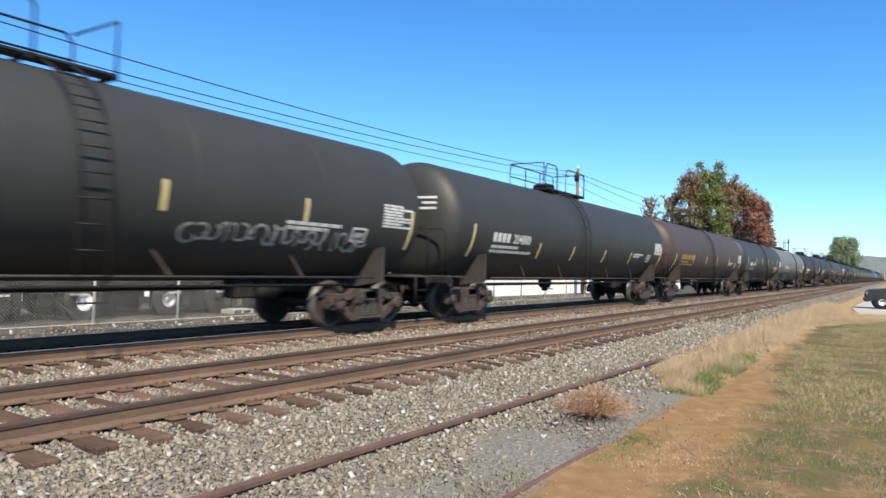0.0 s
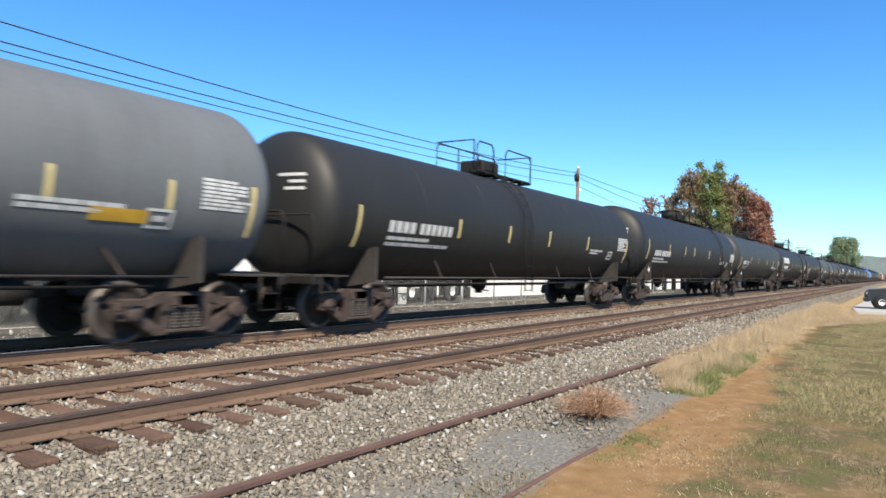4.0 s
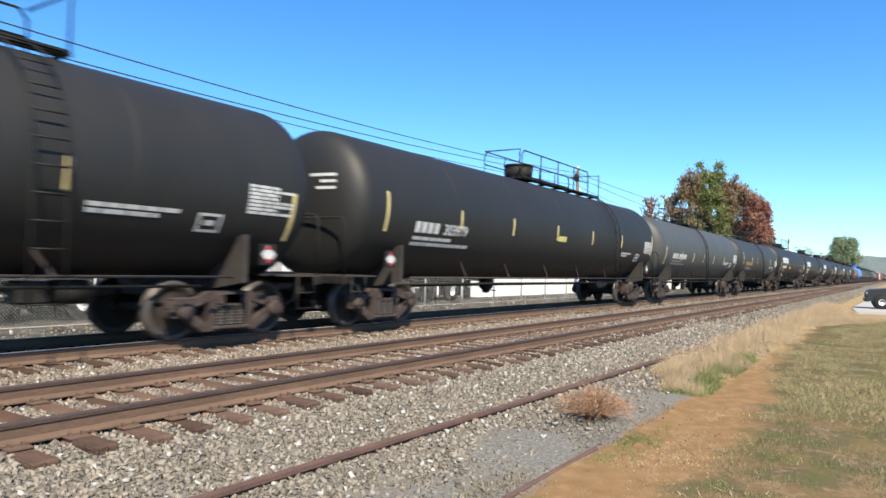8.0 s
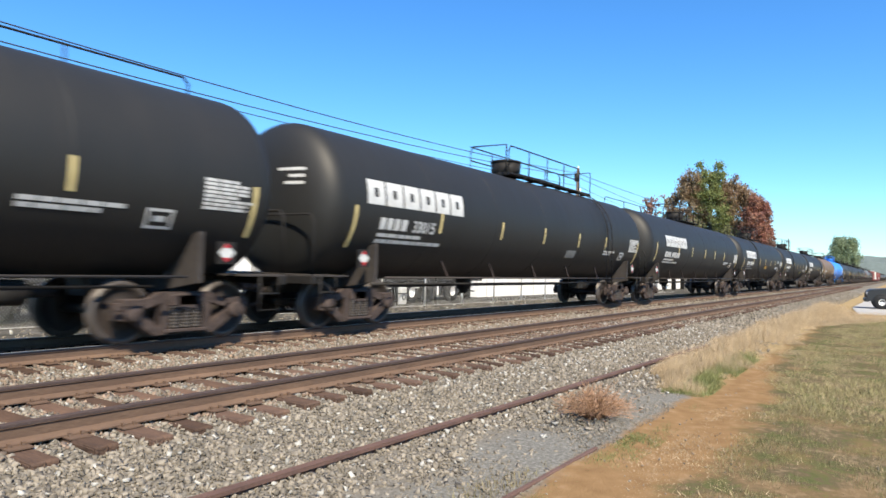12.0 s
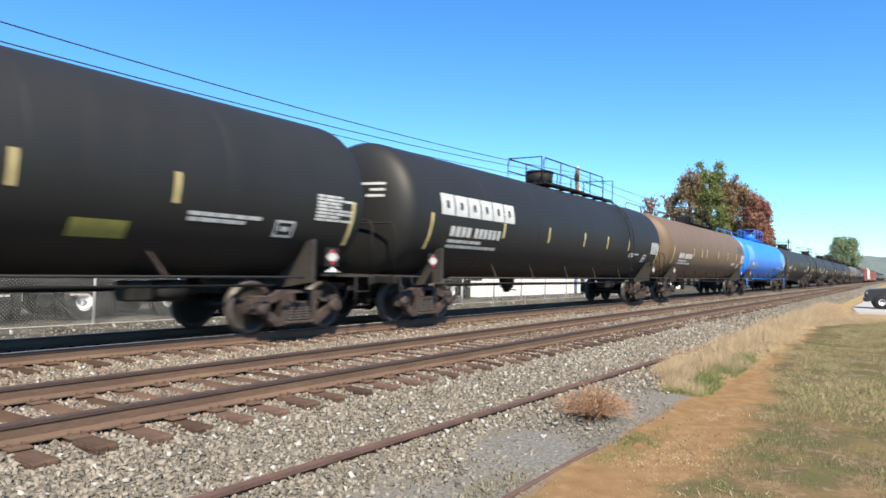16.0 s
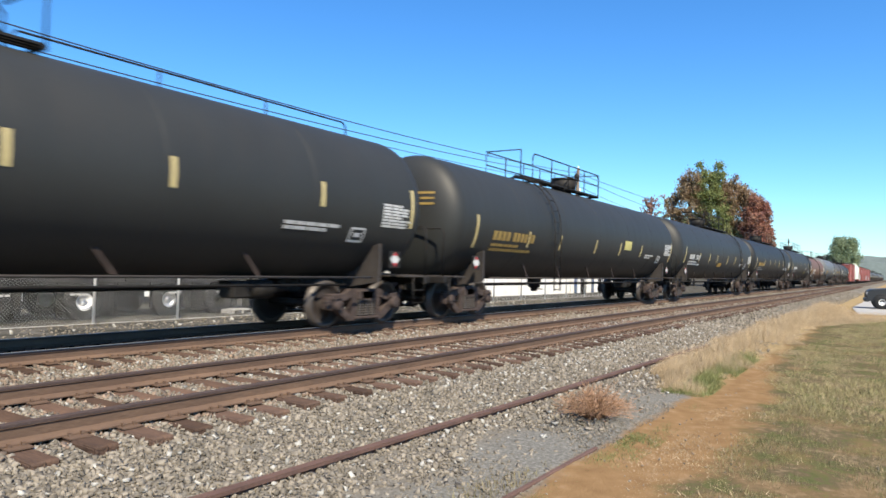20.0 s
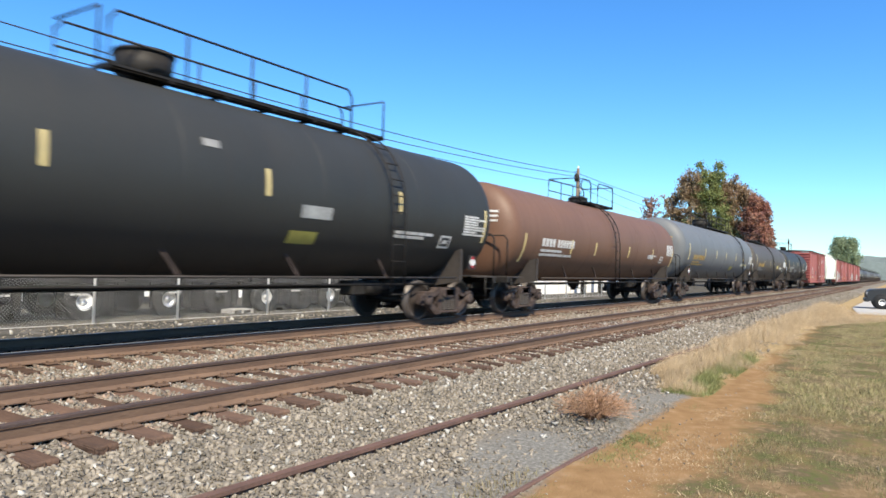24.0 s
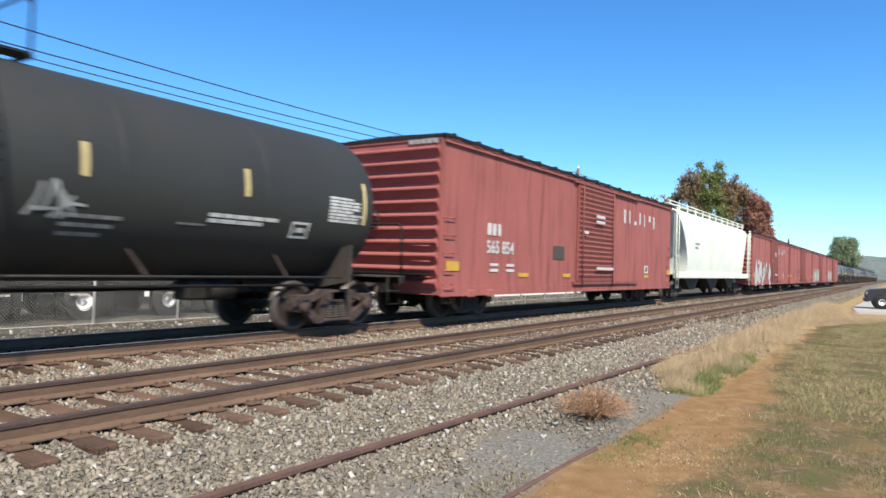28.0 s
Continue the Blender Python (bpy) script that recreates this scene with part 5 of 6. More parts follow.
LONG = dict(r=1.53, zc=2.45)
D = "with weathered steel trucks and yellow reflective strips"
CARS = [
    tank_car(-5.40, 12.89, CHARCOAL, "charcoal tank car with faded white graffiti " + "low on its side", "short", graffiti=((3, 11.8, 4.0),), tops=(7.4, 11.0, 8.9, 10.2), seed=1, bands=(1.98, 2.14, (1.5, 5.1, 7.6, 11.28, 14.07))),
    tank_car(12.89, 31.21, CHARCOAL, "charcoal grey tank car " + D, "short", number="204800", seed=2, bands=(1.91, 1.77, (1.48, 5.26, 7.75, 10.56, 13.36))),
    tank_car(31.21, 49.25, MAROON, "dull maroon-brown tank car " + D, "short", marks=GOLD, seed=4, bands=(1.78, 2.0, (1.45, 4.77, 7.48, 10.11, 13.34))),
    tank_car(49.25, 67.40, CHARCOAL, "dark grey tank car with amber side panel", "short", number="204956", panels=((14.17, 0.72, 1.50, 1.78, AMBER, "amber panel"),), seed=5, bands=(2.08, 2.32, (1.65, 4.82, 7.35, 9.98, 12.32, 14.72))),
    tank_car(67.40, 84.83, GREY, "light grey tank car " + D, "short", number="90250", panels=((13.7, 0.82, 1.72, 1.90, AMBER, "amber panel"),), seed=7, bands=(2.02, 2.14, (1.56, 4.83, 7.48, 10.0, 13.14, 14.82))),
    tank_car(84.83, 102.9, BLACK, "black tank car with white stencils, small platform", "short", dome="box", seed=8),
    tank_car(102.9, 122.8, NAVY, "blue-black tank car with long railed top platform", "deck", **LONG, seed=10, bands=(2.2, 2.29, (1.5, 4.6, 7.28, 9.0, 12.2, 15.05))),
    tank_car(122.8, 142.1, CHARCOAL, "charcoal tank car with railing along its whole top", "full", **LONG, number="65269", top=0.3, seed=9, bands=(2.02, 2.24, (1.43, 5.07, 7.97, 11.91, 15.1))),
    tank_car(142.1, 161.9, BLACK, "black tank car with white block emblem and graffiti", "deck", **LONG, brand=1.94, graffiti=((5, 4.0, 3.2, 1.8, 0.14),), seed=13, bands=(2.0, 2.26, (1.58, 4.93, 7.72, 10.5, 12.68, 14.87))),
    tank_car(161.9, 182.1, BLACK, "glossy black tank car with railed top platform", "deck", **LONG, number="303979", panels=((9.75, 0.6, 2.10, 2.26, PALEYELLOW, "yellow label"),), seed=14, bands=(2.32, 2.34, (1.44, 4.24, 6.85, 9.68, 12.51, 15.4))),
    tank_car(182.1, 200.2, SLATE, "slate grey tank car " + D, "short", seed=17, bands=(2.03, 2.05, (1.29, 4.02, 6.26, 8.39, 10.75, 13.49))),
    tank_car(200.2, 217.3, CHARCOAL, "charcoal tank car with gold stencils and faint tags", "short", marks=GOLD, graffiti=((6, 11.0, 5.0, 1.55, 0.14),), seed=11, bands=(2.36, 2.33, (1.46, 4.58, 6.78, 9.37, 12.64))),
    tank_car(217.3, 237.3, BLACK, "black tank car with block emblem, full-length top railing", "full", **LONG, brand=2.46, panels=((6.9, 0.8, 1.92, 2.12, AMBER, "amber panel"),), seed=19, bands=(2.02, 2.27, (1.37, 4.39, 6.65, 9.93, 13.3, 15.96))),
    tank_car(237.3, 256.5, BLACK, "black tank car with white block emblem, railed platform", "deck", **LONG, brand=1.64, number="33015", panels=((11.5, 0.7, 1.63, 1.86, GREYMARK, "faded grey label"),), seed=20, bands=(1.96, 2.2, (1.33, 4.24, 7.09, 9.64, 12.21, 14.6))),
    tank_car(256.5, 276.3, BLACK, "black tank car with block emblem, full-length top railing", "full", **LONG, brand=2.86, dome="drum", seed=22),
    tank_car(276.3, 296.2, BLACK, "black tank car with block emblem and amber panel", "mirror", **LONG, brand=2.35, panels=((16.2, 0.55, 2.28, 2.52, SPRAY, "white data block"), (10.3, 0.74, 1.76, 1.96, AMBER, "amber panel"),), seed=23, bands=(2.0, 2.24, (1.5, 5.05, 7.68, 10.13, 12.66, 14.95))),
    tank_car(296.2, 315.9, BLACK, "black tank car with white block emblem, railed platform", "mirror", **LONG, brand=1.87, panels=((13.4, 0.78, 1.50, 1.74, MUSTARD, "faded mustard label"),), seed=25, bands=(1.99, 2.26, (1.49, 4.84, 7.67, 10.34, 12.61, 14.8))),
    tank_car(315.9, 335.5, BLACK, "black tank car with block emblem and yellow panel", "deck", **LONG, brand=1.85, seed=26, bands=(2.02, 2.24, (1.5, 4.82, 7.57, 10.3, 12.44, 14.71))),
    tank_car(335.5, 354.8, TAN, "tan-brown tank car with railing along its whole top", "full", **LONG, top=-0.7, seed=28, patch=(UMBER, ((-1.9, 1.3, 2.6, 3.05),)), bands=(2.08, 2.32, (1.43, 5.05, 6.76, 7.83, 10.62, 13.18, 15.75))),
    tank_car(354.8, 374.2, BLUE, "bright blue tank car with paler repainted patches", "full", **LONG, number="221237", rails=BLUE, dome="drum", panels=((11.4, 0.72, 1.50, 1.73, MUSTARD, "faded tan label"), (12.55, 1.3, 1.68, 1.84, DARKBLUE, "dark blue band")), seed=29, patch=(BLUEPALE, ((0.05, 1.85, 2.3, 3.35), (-2.3, 1.9, 2.35, 3.1))), bands=(2.12, 2.2, (1.19,))),
    tank_car(374.2, 394.0, OFFBLACK, "black tank car with bold stencils and top railing", "full", **LONG, number="302227", dome="drum", top=-0.8, panels=((6.4, 0.85, 1.84, 2.06, AMBER, "amber panel"),), seed=31, bands=(2.42, 2.47, (1.14, 4.07, 6.96, 10.77, 12.96, 15.99))),
    tank_car(394.0, 413.7, OFFBLACK, "black tank car with gold stencils, railed platform", "mirror", **LONG, marks=GOLD, panels=((12.4, 0.76, 2.06, 2.39, PALEYELLOW, "pale yellow label"),), seed=32, bands=(2.13, 2.06, (1.6, 4.46, 6.61, 9.54, 11.97, 14.44))),
    tank_car(413.7, 433.6, OFFBLACK, "black tank car with white stencils, railed platform", "deck", **LONG, number="300401", panels=((9.1, 0.8, 1.68, 1.88, AMBER, "amber panel"),), seed=34, bands=(2.17, 2.1, (1.59, 4.46, 6.66, 8.5, 11.29, 13.56, 15.9))),
    tank_car(433.6, 453.9, BLACK, "black tank car with gold stencils, long top platform", "deck", **LONG, marks=GOLD, seed=35),
    tank_car(453.9, 473.3, OFFBLACK, "black tank car with pale labels and white stencils", "deck", **LONG, panels=((12.05, 0.75, 2.02, 2.24, SPRAY, "pale grey label"), (11.9, 0.66, 1.57, 1.79, MUSTARD, "faded yellow label"), (10.03, 0.3, 2.94, 3.06, GREYMARK, "small faded label")), seed=37, bands=(2.25, 2.53, (1.16, 4.36, 7.72, 11.25, 14.81))),
    tank_car(473.3, 490.6, BROWN, "rust-brown tank car " + D, "short", r=1.42, zc=2.27, seed=38, bands=(1.84, 1.98, (1.35, 4.65, 6.71, 10.17, 13.21))),
    tank_car(490.6, 510.2, GREY, "pale grey tank car with faded gold stencils", "deck", **LONG, marks=GOLD, panels=((11.93, 0.82, 1.51, 1.75, MUSTARD, "faded mustard label"), (15.2, 1.6, 1.86, 1.93, PALEYELLOW, "thin yellow band")), seed=40, bands=(2.32, 2.34, (1.58, 4.87, 7.56, 10.09, 12.95, 15.49))),
    tank_car(510.2, 527.9, UMBER, "brown-grey tank car with white end handrails", "short", marks=GOLD, white_rail=1.2, panels=((11.42, 0.78, 1.84, 2.10, PALEYELLOW, "yellow warning label"), (15.07, 1.1, 2.05, 2.48, WHITE, "white label")), seed=41, bands=(2.39, 2.19, (1.58, 4.81, 7.78, 9.52, 13.08, 15.49))),
    tank_car(527.9, 545.6, CHARCOAL, "charcoal tank car with grey graffiti and white stencils", "short", number="250801", graffiti=((9, 5.35, 1.75, 1.80, 0.33, "slashes"), (12, 9.85, 0.62, 1.92, 0.34, "slashes")), tops=(7.55, 10.2, 8.5, 9.27), panels=((4.68, 0.30, 1.99, 2.20, GREYMARK, "small faded label"),), stencils=((10.3, 0.85, 1.47, 1.82, 3), (11.95, 0.7, 1.73, 1.80, 1)), dome="cap", white_rail=-0.85, short_end=0.6, marks=SPRAY, seed=43, bands=(2.39, 2.48, (1.37, 4.61, 7.79, 10.51, 13.12))),
    box_car(545.6, 565.2, "weathered oxide-red box car with corrugated sliding door", "565 854", seed=1),
    hopper_car(565.2, 584.7, "cream-white covered hopper car with roof railings"),
    box_car(584.7, 604.6, "oxide-red box car with white graffiti along side", "", graffiti=4, seed=2),
    box_car(604.6, 624.4, "oxide-red box car with sliding door", "", seed=3, mark=False),
    box_car(624.4, 643.9, "oxide-red box car with low white graffiti", "", graffiti=8, seed=4, mark=False),
    box_car(643.9, 665.0, "oxide-red box car at the end of its block", "", graffiti=2, seed=5, mark=False),
]
for k in range(14):
    CARS.append(tank_car(665.0 + k * 18.3, 683.3 + k * 18.3, (GREY, SLATE, CHARCOAL, GREY)[k % 4], "%s tank car trailing far down the train" % ("grey", "slate grey", "charcoal", "grey")[k % 4], "short", seed=50 + k))


# ---- beyond the tracks ----
def pole(at, h, lean):
    p = thing("utility_pole", at, "weathered wooden utility pole with transformer", "utility pole", "line of utility poles")
    p.rotation_euler = (0, lean, 0)
    part("shaft", ("shaft", h), lambda bm: lathe(bm, [(0, 0.0), (0, 0.17), (h, 0.11), (h, 0.0)], "z", 12), POLEWOOD, p)
    part("transformer", ("can", h), lambda bm: lathe(bm, [(h - 1.0, 0.0), (h - 1.0, 0.16), (h - 0.5, 0.17), (h - 0.45, 0.1), (h - 0.4, 0.0)], "z", 12, (-0.35, -0.05, 0)), FRAME, p)
    part("bracket", ("bracket", h), lambda bm: (tube(bm, [(0, 0, h - 0.75), (-0.3, 0, h - 0.75)], 0.03), tube(bm, [(0, 0, h - 0.2), (-0.7, 0, h - 0.35)], 0.02)), FRAME, p)
    part("insulator", ("insul", h), lambda bm: lathe(bm, [(0, 0.0), (0, 0.05), (0.05, 0.07), (0.1, 0.04), (0.16, 0.06), (0.2, 0.0)], "z", 8, (0, 0, h)), GALV, p)
    part("low_insulator", ("insul2", h), lambda bm: lathe(bm, [(h - 1.75, 0.0), (h - 1.75, 0.07), (h - 1.5, 0.09), (h - 1.45, 0.0)], "z", 8, (0.22, -0.1, 0)), GALV, p)
    return p


PY = 20.0
FARPOLES = ((304.2, 30.5), (309.3, 25.0))
POLES = ((-9.0, 9.2), (47.9, 9.25), (104.0, 9.9), (165.0, 9.9))
for px, ph in POLES:
    pole((px, PY, -0.45), ph, 0.02)
for px, py in FARPOLES:
    pole((px, py, -1.0), 10.5, 0.0)
WIRES = (((7.97, 8.45, 9.0, 9.0), (0.83, 0.45, 0.6), 0.022), ((7.24, 8.17, 8.3, 8.5), (0.75, 0.9, 0.8), 0.021), ((7.00, 7.52, 7.6, 8.0), (0.60, 1.1, 0.8), 0.018))
for j, (heights, sags, thick) in enumerate(WIRES):
    for k in range(3):
        xa, xb, za, zb = POLES[k][0], POLES[k + 1][0], heights[k], heights[k + 1]
        pts = [(xa + (xb - xa) * u, PY, za + (zb - za) * u - sags[k] * 4 * u * (1 - u)) for u in (q / 24 for q in range(25))]
        w = thing("overhead_wire", (0, 0, 0), "thin dark overhead wire between poles", "cable", "overhead wires")
        part("cable", ("cable", j, xa), lambda bm: tube(bm, pts, thick, 5), WIRE, w)

wallx0, wallx1, wally = 33.2, 76.0, 19.6
bld = thing("warehouse", (0, 0, 0), "long low white warehouse wall in full sun", "building")
part("wall", "bld_wall", lambda bm: box(bm, wallx0, wallx1, wally, wally + 9, -0.6, 2.3), WHITEWALL, bld)
part("roof", "bld_roof", lambda bm: prism(bm, [(wally - 0.2, 2.3), (wally + 9.2, 2.3), (wally + 9.2, 2.4), (wally + 4.5, 2.75), (wally - 0.2, 2.4)], wallx0 - 0.2, wallx1 + 0.2, "yz"), GALV, bld)
for k in range(22):
    part("wall_panel_joint", "bld_joint", lambda bm: box(bm, -0.02, 0.02, -0.012, 0, -0.5, 2.25), CONCRETE, bld, (wallx0 + 1 + k * 2.0, wally, 0))
for k in range(9):
    part("column", "bld_column", lambda bm: box(bm, -0.16, 0.16, -0.16, 0.16, 0, 2.6, 0.02), YARDDARK, bld, (46.4 + k * 3.35, wally - 0.9, -0.5))
for k in range(3):
    part("doorway", "bld_door", lambda bm: (box(bm, 0, 1.1, -0.03, 0, 0, 2.1, 0.005), box(bm, 0.9, 0.98, -0.06, -0.03, 0.95, 1.05)), GALV, bld, (36 + k * 5.5, wally, -0.42))

def wheel_of(parent, at, r=0.5, w=0.28, rim=ALLOY):
    t = part("wheel", ("tyre", r), lambda bm: lathe(bm, [(-w / 2, r * 0.46), (-w / 2, r * 0.9), (-w * 0.4, r), (w * 0.4, r), (w / 2, r * 0.9), (w / 2, r * 0.46)], "y", 22), TYRE, parent, at)
    part("rim", ("rim", r, rim.name), lambda bm: lathe(bm, [(-w * 0.45, r * 0.48), (-w * 0.48, r * 0.42), (-w * 0.25, r * 0.34), (-w * 0.1, r * 0.18), (-w * 0.30, r * 0.12), (-w * 0.30, 0.0)], "y", 18), rim, t)


def flatbed(at, n, body, axles, cargo):
    """A dark parked trailer: frame rails, deck, low skirts, stake sides, wheels."""
    tr = thing("parked_trailer", at, "dark parked trailer with pale wheel rims behind fence", "trailer", "trailers in the yard")
    rng = random.Random(n * 10)
    for s in (-1, 1):
        part("frame_rail", ("tr_frame", n, s), lambda bm: box(bm, 0, n, s * 0.45 - 0.08, s * 0.45 + 0.08, 0.72, 0.98), YARDDARK, tr)
    part("deck", ("tr_deck", n), lambda bm: box(bm, -0.1, n + 0.1, -1.2, 1.2, 1.0, 1.14, 0.01), body, tr)
    x = 0.0
    while x < n - 0.6:
        w = rng.uniform(0.5, 0.95)
        part("side_board", ("tr_side", round(w, 2)), lambda bm: box(bm, 0, w - 0.06, -0.03, 0.03, 0, cargo, 0.01), body, tr, (x, -1.17, 1.15))
        if rng.random() < 0.95:
            h = rng.uniform(0.7, 0.95)
            part("skirt", ("tr_skirt", round(w, 2)), lambda bm: box(bm, 0, w - 0.1, -0.02, 0.02, -h, 0, 0.01), YARDDARK if rng.random() < 0.6 else body, tr, (x, -0.78 + rng.uniform(-0.2, 0.25), 1.0))
        x += w
    for ax, rim in axles:
        for s in (-1, 1):
            wheel_of(tr, (ax - at[0], s * 0.98, 0.5), 0.5, 0.28, rim)
        part("mud_flap", "tr_flap", lambda bm: box(bm, 0, 0.03, -0.25, 0.25, 0.25, 0.9), TYRE, tr, (ax - at[0] + 0.62, -0.95, 0))
    for q in (0.3, 0.7):
        part("side_lamp", "tr_lamp", lambda bm: [box(bm, k * 0.15, k * 0.15 + 0.11, -0.04, 0, 0, 0.05) for k in range(3)], LAMP, tr, (n * q, -1.16, 0.68))


flatbed((6.2, 18.75, -0.45), 4.6, YARDDARK, ((7.6, YARDDARK), (9.84, GALV)), 0.35)
flatbed((11.1, 18.9, -0.45), 4.2, YARDDARK, ((12.43, ALLOY), (14.2, YARDDARK)), 0.22)
flatbed((15.4, 18.75, -0.45), 5.6, YARDDARK, ((16.02, WHITE), (17.67, YARDDARK), (19.12, ALLOY), (20.55, ALLOY)), 0.22)
flatbed((21.3, 19.2, -0.45), 5.2, FRAME, ((24.9, GALV), (26.1, YARDDARK)), 0.12)
flatbed((27.0, 19.3, -0.45), 4.0, YARDDARK, ((28.4, GALV),), 0.15)
for k, (x, y) in enumerate(((21.8, 17.7), (23.66, 17.7))):
    b = thing("yard_crate", (x, y, -0.44), "white crate with dark ring mark behind the fence", "crate", "crates behind the fence")
    part("shell", "drum_shell", lambda bm: box(bm, -0.22, 0.22, -0.09, 0.09, 0, 0.74, 0.03), WHITE, b)
    part("label_ring", "drum_ring", lambda bm: (lathe(bm, [(-0.10, 0.09), (-0.10, 0.14), (-0.085, 0.14), (-0.085, 0.09)], "y", 16, (0, 0, 0.34)), box(bm, -0.23, 0.23, -0.1, 0.1, 0.46, 0.50)), YARDDARK, b)

pallet = thing("pallet", (14.3, 17.25, -0.45), "pale wooden pallet stack lying behind the fence", "pallet")
for k in range(4):
    part("board", "pallet_board", lambda bm: box(bm, 0, 0.85, 0, 0.11, 0, 0.03, 0.004), CONCRETE, pallet, (0, k * 0.16, 0.13))
for k in range(3):
    part("bearer", "pallet_bearer", lambda bm: box(bm, 0, 0.09, 0, 0.6, 0, 0.13, 0.004), CONCRETE, pallet, (k * 0.38, 0, 0))
shed = thing("storage_shed", (18.0, 25.0, -0.5), "long white storage shed behind the yard trailers", "building")
part("wall", "shed_wall", lambda bm: box(bm, 0, 15.0, 0, 5, 0, 2.5), WHITEWALL, shed)
part("roof", "shed_roof", lambda bm: prism(bm, [(-0.2, 2.5), (5.2, 2.5), (5.2, 2.6), (2.5, 2.9), (-0.2, 2.6)], -0.2, 15.2, "yz"), GALV, shed)
for k in range(5):
    part("doorway", "shed_door", lambda bm: box(bm, 0, 1.9, -0.03, 0, 0.05, 2.1, 0.005), CONCRETE, shed, (0.8 + k * 2.9, 0, 0))


def lorry(at, turn, label):
    """White box lorry: cab with windscreen, doors, mirrors, cargo box, wheels."""
    t = thing("parked_lorry", at, label, "lorry", turn=turn)
    part("cab", "cab", lambda bm: prism(bm, [(0, 0.6), (0, 1.55), (0.35, 2.45), (0.6, 2.75), (2.2, 2.95), (2.2, 0.6)], -1.15, 1.15), WHITEWALL, t)
    part("windscreen", "screen", lambda bm: prism(bm, [(0.0, 1.62), (0.33, 2.42), (0.30, 2.44), (-0.03, 1.64)], -1.0, 1.0), GLASS, t)
    for s in (-1, 1):
        d = part("door", ("cab_door", s), lambda bm: box(bm, 0.5, 1.6, s * 1.16 - 0.015, s * 1.16 + 0.015, 0.8, 1.6, 0.01), WHITEWALL, t)
        part("window", ("cab_win", s), lambda bm: prism(bm, [(0.42, 1.66), (1.5, 1.66), (1.5, 2.3), (0.62, 2.3)], s * 1.165 - 0.01, s * 1.165 + 0.01), GLASS, d)
        part("mirror", ("cab_mirror", s), lambda bm: (box(bm, 0.1, 0.2, s * 1.4 - 0.1, s * 1.4 + 0.1, 1.7, 2.2, 0.02), tube(bm, [(0.3, s * 1.15, 2.2), (0.15, s * 1.4, 2.2)], 0.02)), FRAME, d)
    part("cargo_box", "cargo", lambda bm: box(bm, 2.5, 7.5, -1.25, 1.25, 0.95, 3.1, 0.04), WHITEWALL, t)
    part("chassis", "lorry_frame", lambda bm: box(bm, 0.2, 7.4, -0.5, 0.5, 0.6, 0.9), FRAME, t)
    part("bumper", "lorry_bumper", lambda bm: box(bm, -0.12, 0.05, -1.15, 1.15, 0.45, 0.75, 0.03), GALV, t)
    for x in (1.0, 5.8):
        for s in (-1, 1):
            wheel_of(t, (x, s * 1.0, 0.48), 0.48, 0.3)
    return t


lorry((9.6, 23.4, -0.5), 0.0, "white box lorry parked behind the fence")
lorry((4.3, 24.6, -0.5), 0.5, "white lorry with dark cab window, parked")


# ---- trees ----

def leaf_material(name, rgb, other):
    m = material(name, rgb, 0.7, 0.0, 0.35, 0.45, 2.0, second=other, island=0.4, spec=0.2)
    n, l = m.node_tree.nodes, m.node_tree.links
    glow, blend = n.new("ShaderNodeBsdfTranslucent"), n.new("ShaderNodeMixShader")
    l.new(n["Principled BSDF"].inputs["Base Color"].links[0].from_socket, glow.inputs["Color"])
    blend.inputs[0].default_value = 0.4
    l.new(n["Principled BSDF"].outputs[0], blend.inputs[1]), l.new(glow.outputs[0], blend.inputs[2])
    l.new(blend.outputs[0], n["Material Output"].inputs["Surface"])
    return m


LEAF = {
    "green": leaf_material("green_leaves", (0.235, 0.26, 0.10), (0.18, 0.215, 0.08)),
    "olive": leaf_material("olive_leaves", (0.25, 0.255, 0.13), (0.20, 0.21, 0.10)),
    # Distance haze is mixed into this leaf colour.
    "hazy": leaf_material("hazy_green_leaves", (0.28, 0.335, 0.20), (0.225, 0.285, 0.175)),
    "orange": leaf_material("orange_brown_leaves", (0.33, 0.215, 0.12), (0.25, 0.185, 0.10)),
    "red": leaf_material("dull_red_leaves", (0.35, 0.145, 0.11), (0.27, 0.175, 0.115)),
    "brown": leaf_material("brown_leaves", (0.345, 0.225, 0.145), (0.26, 0.215, 0.125)),
}
BARK = material("grey_bark", (0.1, 0.083, 0.067), 0.9, 0.0, 0.3, 3, 30, 0.5, (1, 1, 0.3))


